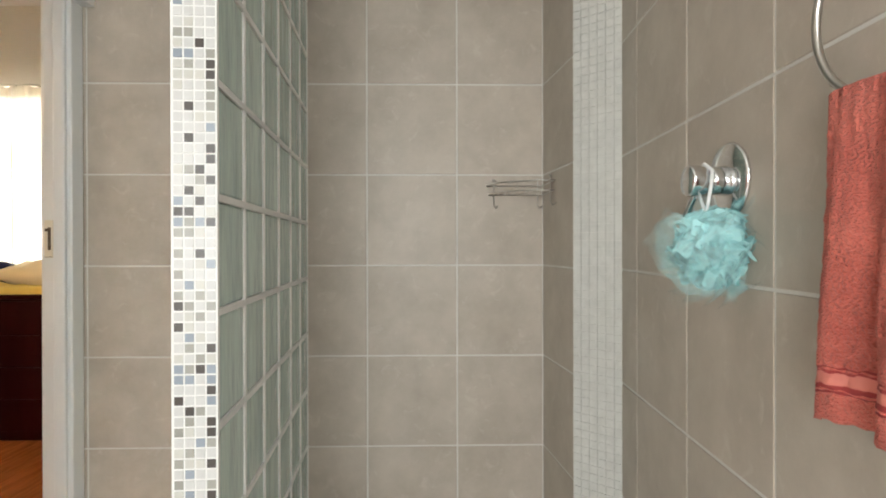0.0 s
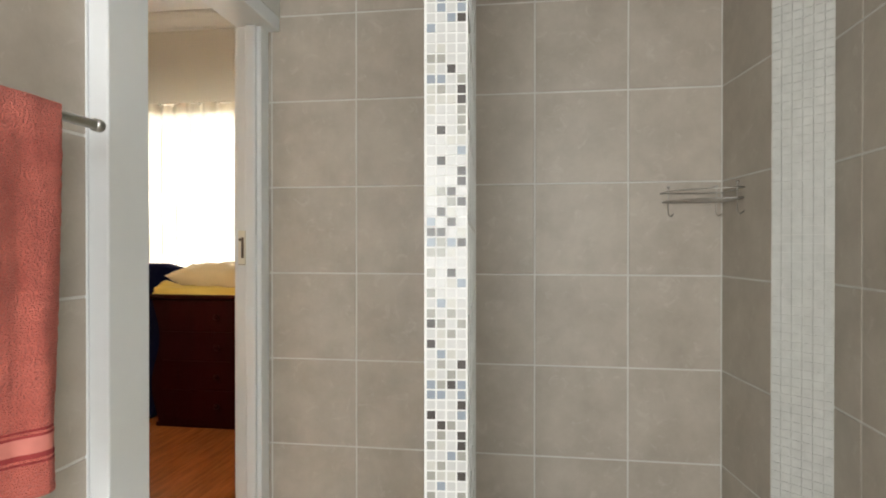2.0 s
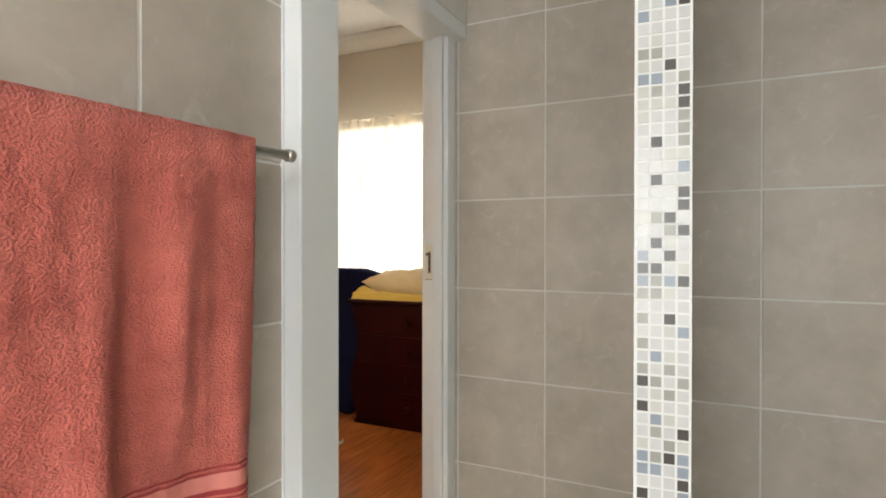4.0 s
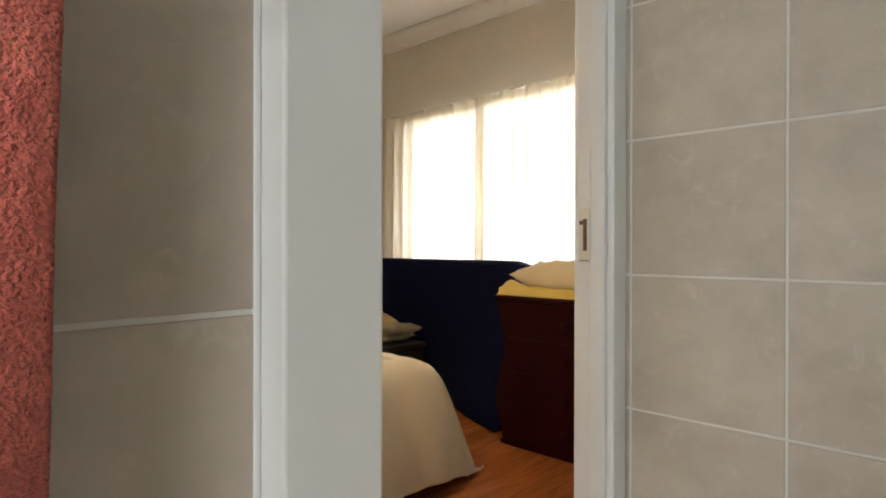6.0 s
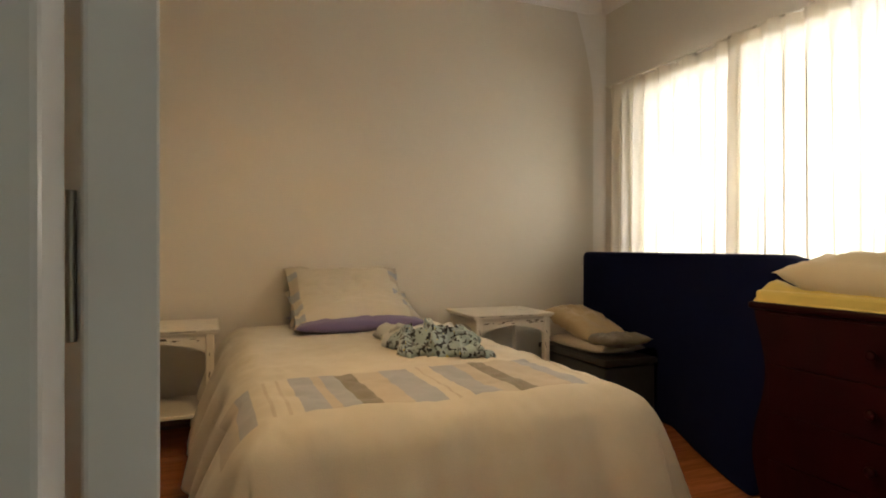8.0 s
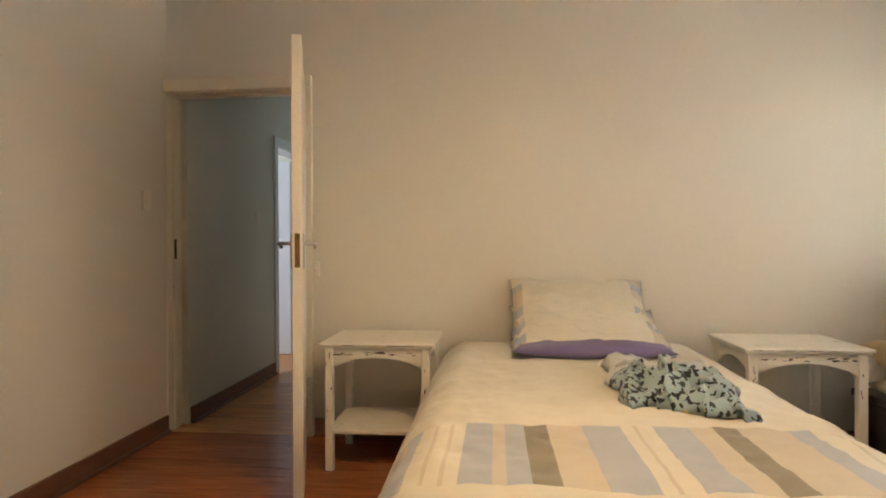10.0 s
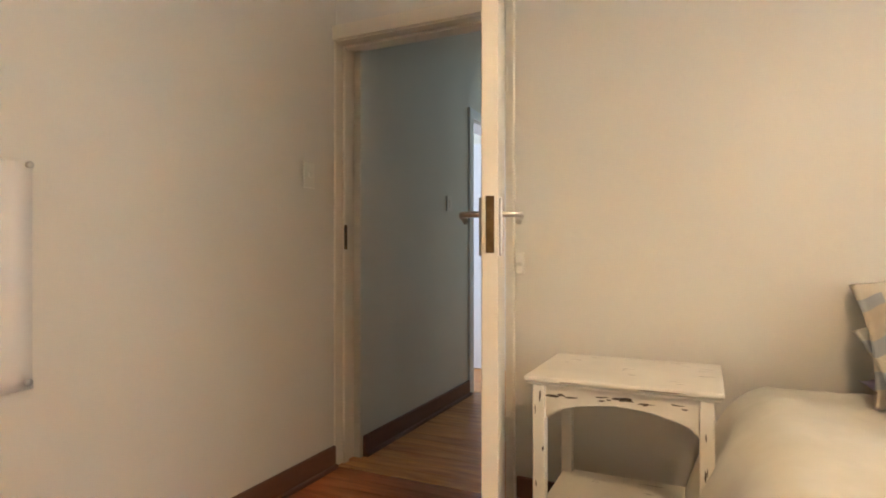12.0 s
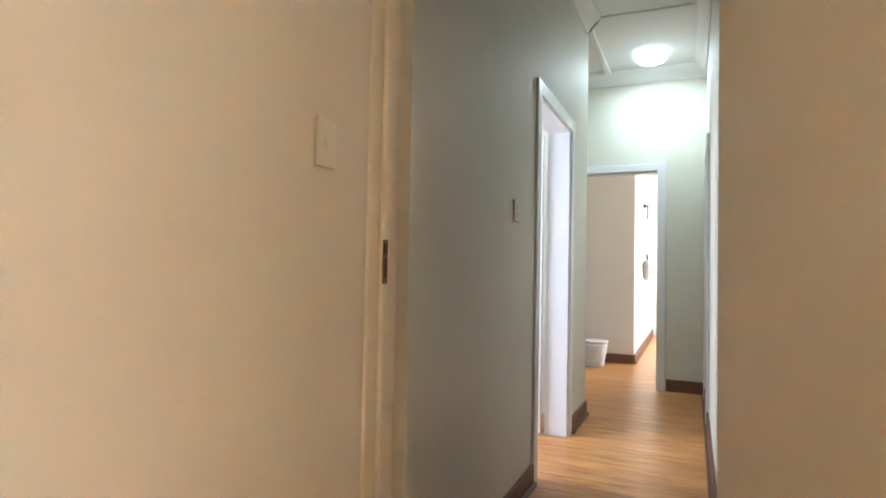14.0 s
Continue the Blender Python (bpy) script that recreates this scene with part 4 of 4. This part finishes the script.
tube("strap", [(0.0, 0.05, 1.32), (-0.05, 0.06, 1.20), (-0.12, 0.06, 1.05)], 0.018, M_BLACK, hk)
box("hook", (-0.03, 0.0, 1.96), (0.06, 0.04, 2.01), M_BLACK, 0.01, hk)
bx = thing("wall_hook", (-12.75, 0.66, 2.0), ("small black hook board on the white wall", "hook"))
box("plate", (0, 0, -0.14), (0.09, 0.02, 0.08), M_BLACK, 0.006, bx)

# ---- bathroom things ----
# shower mixer with a bath puff hanging on it
EW = 0.245
mx = thing("shower_mixer", (EW - 0.012, 1.767, 1.235), ("round chrome shower mixer on the tiled wall", "tap"))
RX = Matrix.Rotation(radians(-90), 4, "Y")
lathe("wall_plate", [(0.010, 0.0), (0.066, 0.0), (0.068, 0.003), (0.064, 0.008), (0.03, 0.011), (0.01, 0.011)], M_CHROME, turn=RX, parent=mx, n=40)
lathe("sleeve", [(0.024, 0.008), (0.026, 0.012), (0.024, 0.036), (0.022, 0.040)], M_CHROME, turn=RX, parent=mx)
lathe("knob", [(0.025, 0.040), (0.027, 0.042), (0.027, 0.074), (0.025, 0.078), (0.01, 0.079)], M_CHROME, turn=RX, parent=mx)
tube("lever", [(-0.058, 0.010, -0.022), (-0.066, 0.040, -0.070)], 0.006, M_CHROME, mx)


def puff(at, r, seed, count=60, wide=1.0):
    """A ball of crimped nylon ribbons: frilled fans out of one middle, curling over at the rim."""
    rnd = random.Random(seed)
    bm = bmesh.new()
    for k in range(count):
        d = Vector((rnd.gauss(0, 1), rnd.gauss(0, 1), rnd.gauss(0, 1))).normalized()
        side = d.cross(Vector((rnd.gauss(0, 1), rnd.gauss(0, 1), rnd.gauss(0, 1)))).normalized()
        up = d.cross(side)
        rr, w = r * rnd.uniform(0.62, 1.10), r * rnd.uniform(0.6, 1.15) * wide
        ph, fr, curl = rnd.uniform(0, 6), rnd.uniform(3.5, 7.5), rnd.choice((-1, 1)) * rnd.uniform(0.25, 0.6)
        n, m, rows = 22, 6, []
        for j in range(m + 1):
            s = j / m
            row = []
            for i in range(n + 1):
                a = i / n * 2 - 1
                rad = rr * (0.15 + 0.85 * math.sin(s * 1.75) / math.sin(1.57)) * (1 - 0.25 * a * a)
                off = 0.26 * r * s * math.sin(a * fr + ph) + curl * r * s ** 3 + 0.05 * r * s * math.sin(a * 17 + ph)
                p = d * rad + side * (a * w * (0.25 + 0.75 * s)) + up * off
                row.append(bm.verts.new(Vector((p.x * 0.85, p.y, p.z * 0.92))))
            rows.append(row)
        for j in range(m):
            for i in range(n):
                bm.faces.new((rows[j][i], rows[j][i + 1], rows[j + 1][i + 1], rows[j + 1][i]))
    bmesh.ops.translate(bm, verts=bm.verts, vec=at)
    return bm


pf = thing("bath_puff", (0, 0, 0), ("aqua nylon mesh bath puff hanging from the mixer", "bath puff"))
put("ruffles", puff(Vector((0.188, 1.742, 1.118)), 0.064, 5, 120), M_PUFF, pf, True)
put("outer_ruffles", puff(Vector((0.184, 1.742, 1.110)), 0.096, 8, 26, 0.8), M_PUFF_T, pf, True)
tube("loop", [(0.186, 1.738, 1.25), (0.183, 1.735, 1.225), (0.180, 1.742, 1.19), (0.176, 1.745, 1.14), (0.180, 1.752, 1.18), (0.186, 1.785, 1.212), (0.188, 1.797, 1.235), (0.187, 1.790, 1.256), (0.187, 1.767, 1.265)], 0.0030, M_CORD, pf, True)


def towel(name, ox, oy, axis, w, zt, zb, gap, hangs, label, seed, narrow=0.0, taper=0.0):
    """A towel folded over a bar: front and back sheet, thick, with a woven band near the hem."""
    t = thing(name, (ox, oy, 0), (label, "towel"))
    H = zt - zb

    def fn(u, v):
        L = 2 * H * 0.97
        s = v * L
        if s < H:
            z, out = zb + s, -1
        else:
            z, out = zb + 0.04 + (L - s), 1
        near = max(0.0, 1 - abs(s - H) / 0.03)
        off = out * (gap * (1 - near ** 2))
        drop = (zt - z) / H
        fold = 0.016 * min(1.0, w / 0.5) ** 2 * min(1.0, drop * 2) * math.sin(u * 24 + 2 * nz(u * 2, z * 3, seed)) * (0.4 + 0.6 * abs(nz(u * 5, z, seed + 9)) * 2) + 0.021 * drop * math.sin(u * 15 + seed + 1.5 * nz(u * 3, z * 2, seed)) + 0.022 * drop * nz(u * 6, z * 2.0, seed + 3) + 0.004 * nz(u * 14, z * 9, seed) + min(1.0, drop * 8) * (0.0018 * nz(u * w * 140, z * 140, seed) + 0.0015 * nz(u * w * 60, z * 60, seed + 5))
        shrink = (1 - narrow * (1 - drop) ** 2) * (1 - taper * drop)
        a = (u - 0.5) * w * shrink + 0.006 * nz(z * 4, seed, u)
        d = off + fold
        if near > 0:
            z = zt
        z -= 0.014 * max(0, abs(u - 0.5) - 0.42) * drop * 8
        return (hangs * d, a, z) if axis == "y" else (a, hangs * d, z)

    def pick(u, v):
        z = v * 2 * H * 0.97
        for a, b, k in ((0.062, 0.067, 1), (0.067, 0.092, 2), (0.092, 0.097, 1), (0.101, 0.104, 1), (0.053, 0.056, 1)):
            if a * H / 0.62 < z < b * H / 0.62 or a * H / 0.62 < (2 * H * 0.97 - z) + 0.04 < b * H / 0.62:
                return k
        return 0

    grid("cloth", 130, 300, fn, [M_TOWEL, M_TOWEL_B, M_TOWEL_S], t, thick=0.007, pick=pick)
    return t


# ring with a hand towel on the east wall
rg = thing("towel_ring", (0.228, 1.365, 1.475), ("brushed steel towel ring on the tiled wall", "towel ring"))
RR = 0.105
tube("ring", [(-0.045, RR * math.sin(i * math.pi / 20), -0.085 + RR * math.cos(i * math.pi / 20)) for i in range(40)], 0.0055, M_STEEL, rg, True)
lathe("mount", [(0.024, 0), (0.024, 0.01), (0.013, 0.013), (0.013, 0.05)], M_STEEL, (0, 0, 0.018), RX, rg, 24)
towel("hand_towel", 0.184, 1.318, "y", 0.225, 1.290, 0.925, 0.020, 1, "coral terry hand towel hanging from the ring", 4, narrow=0.22)
# bar with a bath towel on the west wall
br = thing("towel_rail", (BATH_W, 0, 1.382), ("brushed steel towel rail on the tiled wall", "towel rail"))
tube("bar", [(0.105, 1.05, 0), (0.105, 1.722, 0)], 0.009, M_STEEL, br)
lathe("cap", [(0.008, 0), (0.012, 0.002), (0.012, 0.016), (0.008, 0.019)], M_STEEL, (0.105, 1.716, 0), Matrix.Rotation(radians(-90), 4, "X"), br, 20)
for y in (1.07, 1.60):
    tube("arm", [(0.0, y, 0), (0.105, y, 0)], 0.007, M_STEEL, br)
    lathe("mount", [(0.02, 0), (0.02, 0.006), (0.01, 0.008)], M_STEEL, (0.001, y, 0), Matrix.Rotation(radians(90), 4, "Y"), br, 20)
towel("bath_towel", BATH_W + 0.105, 1.365, "y", 0.52, 1.397, 0.768, 0.017, -1, "coral terry bath towel folded over the rail", 11, taper=0.055)

# wire caddy in the shower corner
cd = thing("shower_caddy", (0.118, BATH_N, 1.31), ("steel wire corner shelf in the shower", "shelf"))
Rc = 0.20
for z, k in ((0.0, 1.0), (0.032, 1.03)):
    arc = [(-Rc * k * math.cos(i * math.pi / 24), -Rc * k * math.sin(i * math.pi / 24), z) for i in range(13)]
    tube("wire", [(-0.004, -0.006, z), *arc, (-0.004, -0.006, z)], 0.0022, M_STEEL, cd)
for i in range(1, 12):
    x = -Rc * i / 12
    tube("wire", [(x, -0.005, 0), (x, -math.sqrt(Rc * Rc - x * x), 0)], 0.0014, M_STEEL, cd)
for x, y in ((-Rc * 0.9, -0.006), (-0.02, -0.006), (-0.005, -Rc * 0.8)):
    tube("wire", [(x, y, 0.050), (x, y, -0.038), (x + 0.006, y - 0.010, -0.050), (x + 0.014, y - 0.020, -0.040)], 0.0020, M_STEEL, cd)
    lathe("eye", [(0.003, -0.004), (0.007, 0), (0.003, 0.004)], M_STEEL, (x, y - 0.002, 0.054), parent=cd, n=12)


# ---- pieces: tiles, mosaic, glass blocks, planks ----
def cut_mesh(name, w, h, d, m, bevel=0.0015):
    """A slab in the plane of u and z, w by h, its face at +d towards the room."""
    bm = bmesh.new()
    add_box(bm, (0, 0, 0), (w, d, h), 0)
    top = [e for e in bm.edges if all(v.co.y > d - 1e-5 for v in e.verts)]
    bmesh.ops.bevel(bm, geom=top, offset=min(bevel, d * 0.4), segments=1, affect="EDGES")
    me = bpy.data.meshes.new(name)
    bm.to_mesh(me)
    bm.free()
    me.materials.append(m)
    return me


SLABS = {}


def tiled(parent, p0, p1, cuts, rows, d=0.010, gap=0.006, hole=None):
    """Tiles on the upright plane from p0 to p1, the room on its left; cuts along it, rows up it."""
    p0, p1 = Vector(p0), Vector(p1)
    a = math.atan2(p1.y - p0.y, p1.x - p0.x)
    u = (p1 - p0).normalized()
    nrm = Vector((-u.y, u.x))
    for c0, c1 in zip(cuts, cuts[1:]):
        for z0, z1 in zip(rows, rows[1:]):
            w, h = round(c1 - c0 - gap, 4), round(z1 - z0 - gap, 4)
            if w < 0.004 or (hole and c1 > hole[0] and c0 < hole[1] and z1 > hole[2] and z0 < hole[3]):
                continue
            key = (w, h)
            if key not in SLABS:
                SLABS[key] = cut_mesh("tile", w, h, d, M_TILE)
            q = p0 + u * (c0 + gap / 2) - nrm * d
            part_of("tile", SLABS[key], parent, (q.x, q.y, z0 + gap / 2), a)


ROWS = [0.0] + [TZ0 + T * k for k in (-3, -2, -1, 0, 1, 2, 3, 4)] + [2.65]
ROWS = [z for z in ROWS if z >= 0]
wb = bpy.data.objects["wall_bath_north"]
xs = [0.60, 0.119, -0.197, -0.526, -0.866, -1.197, -1.536, -1.570]
tiled(wb, (xs[0], BATH_N), (xs[-1], BATH_N), [xs[0] - x for x in xs], ROWS)
ww = bpy.data.objects["wall_bath_west"]
ys = [1.827 - T * k for k in range(0, 10)]
ys = [y for y in ys if y > BATH_S] + [BATH_S]
tiled(ww, (BATH_W, ys[0]), (BATH_W, ys[-1]), [ys[0] - y for y in ys], ROWS)
we = bpy.data.objects["wall_bath_east"]
ye = [BATH_S] + [y for y in (1.968 - T * k for k in range(9, -1, -1)) if y > BATH_S] + [2.299, 2.44]
tiled(we, (EX0, BATH_S), (EX1, EY1), [y - BATH_S for y in ye], ROWS, hole=(0.32, 1.28, 1.20, 2.30))
tiled(we, (0.150, 2.545), (0.119, BATH_N), [0.0, math.hypot(0.031, BATH_N - 2.545)], ROWS)

# pale mosaic on the shower's nib
bm = bmesh.new()
nib0, nib1 = Vector((0.150, 2.545)), Vector((0.270, 2.435))
L = (nib1 - nib0).length
ang = math.atan2(nib1.y - nib0.y, nib1.x - nib0.x)
k = 6
for i in range(k):
    for j in range(100):
        m4 = Matrix.Translation((nib0.x, nib0.y, 0)) @ Matrix.Rotation(ang, 4, "Z")
        add_box(bm, (i * L / k + 0.001, 0.0, j * 0.0253 + 0.001), ((i + 1) * L / k - 0.001, 0.012, (j + 1) * 0.0253 - 0.001), 0, m=m4 @ Matrix.Translation((0, -0.002, 0)))
tagged(put("mosaic", bm, mat("pale_grey_mosaic", (0.66, 0.65, 0.62), 0.14, 0.15, 30, 80, 0.1, per=0.0), we), kind="stuff")
bm = bmesh.new()
add_box(bm, (0.0, 0.001, 0), (L, 0.20, 2.65), m=Matrix.Translation((nib0.x, nib0.y, 0)) @ Matrix.Rotation(ang, 4, "Z"))
put("nib", bm, M_GROUT, we)

# glass block partition with a mosaic end
PA, PB = Vector((-0.703, 1.770)), Vector((-0.779, 2.866))
pl = (PB - PA).length
pang = math.atan2(PB.y - PA.y, PB.x - PA.x)
PM = Matrix.Translation((PA.x, PA.y, 0)) @ Matrix.Rotation(pang, 4, "Z")
bm = bmesh.new()
PT, BZ, BU = 0.039, 0.2015, 0.19
ucuts = [0.0] + [0.193 + 0.183 * i for i in range(5)] + [pl]
zc = [0.0] + [0.2 + BZ * i for i in range(12)]
for u in ucuts:
    w = 0.006 if 0 < u < pl else 0.010
    add_box(bm, (max(0, u - w), -PT, 0), (min(pl, u + w), PT, 2.42), 0.0)
for z in zc[1:]:
    for ua, ub in zip(ucuts, ucuts[1:]):
        add_box(bm, (ua + 0.0055, -PT + 0.0005, z - 0.0065), (ub - 0.0055, PT - 0.0005, z + 0.0065), 0.0)
part = put("wall_shower_partition", bm, mat("white_block_joint", (0.72, 0.72, 0.70), 0.8, 0.08, 8, 250, 0.4), None, False, ("green glass block shower partition with a mosaic end", "wall", "", S))
part.matrix_world = PM
SB = {}
for ua, ub in zip(ucuts, ucuts[1:]):
    for za, zb in zip(zc, zc[1:]):
        w, h = round(ub - ua - 0.011, 4), round(zb - za - 0.012, 4)
        if w < 0.02:
            continue
        if (w, h) not in SB:
            b2 = bmesh.new()
            add_box(b2, (0, -PT + 0.003, 0), (w, PT - 0.003, h), 0.006, 2)
            me = bpy.data.meshes.new("glass_block")
            b2.to_mesh(me)
            b2.free()
            me.materials.append(M_BLOCK)
            SB[(w, h)] = me
        part_of("glass_block", SB[(w, h)], part, (ua + 0.0055, 0, za + 0.006))

rnd = random.Random(77)
PIT = 0.0182
chips = []
for mm in MOSAIC:
    b2 = bmesh.new()
    add_box(b2, (-0.0035, 0, 0), (0, PIT - 0.0034, PIT - 0.0034), 0.0)
    me = bpy.data.meshes.new("mosaic_chip")
    b2.to_mesh(me)
    b2.free()
    me.materials.append(mm)
    chips.append(me)
rest = bmesh.new()
for j in range(130):
    for i in range(4):
        y, z = -0.0364 + i * PIT + 0.001, 0.01 + j * PIT
        r = rnd.random()
        kind = 0 if r < 0.50 else 1 if r < 0.61 else 2 if r < 0.73 else 3 if r < 0.84 else 4
        if 0.52 < z < 1.84:
            part_of("mosaic_chip", chips[kind], part, (0.002, y, z))
        else:
            add_box(rest, (-0.004, y, z), (0.002, y + PIT - 0.0034, z + PIT - 0.0034), 0, index=kind)
tagged(put("mosaic", rest, MOSAIC, part), kind="stuff")


def planked(name, x0, x1, y0, y1, m, label, w=0.102):
    """Tongue and groove boards that run along y."""
    sub = box(name, (x0, y0, -0.14), (x1, y1, -0.022), M_SKIRT, tag=(label, "floor", "", S))
    n = max(1, round((x1 - x0) / w))
    pw = (x1 - x0) / n
    b2 = bmesh.new()
    add_box(b2, (0.0008, y0, -0.021), (pw - 0.0008, y1, 0.0), 0)
    top = [e for e in b2.edges if all(v.co.z > -1e-5 for v in e.verts)]
    bmesh.ops.bevel(b2, geom=top, offset=0.0015, segments=1, affect="EDGES")
    me = bpy.data.meshes.new("plank")
    b2.to_mesh(me)
    b2.free()
    me.materials.append(m)
    for i in range(n):
        part_of("plank", me, sub, (x0 + i * pw, 0, 0))


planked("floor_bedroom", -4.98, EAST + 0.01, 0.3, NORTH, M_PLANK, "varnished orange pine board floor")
# corridor boards carry the lit tone of the pine in their colour
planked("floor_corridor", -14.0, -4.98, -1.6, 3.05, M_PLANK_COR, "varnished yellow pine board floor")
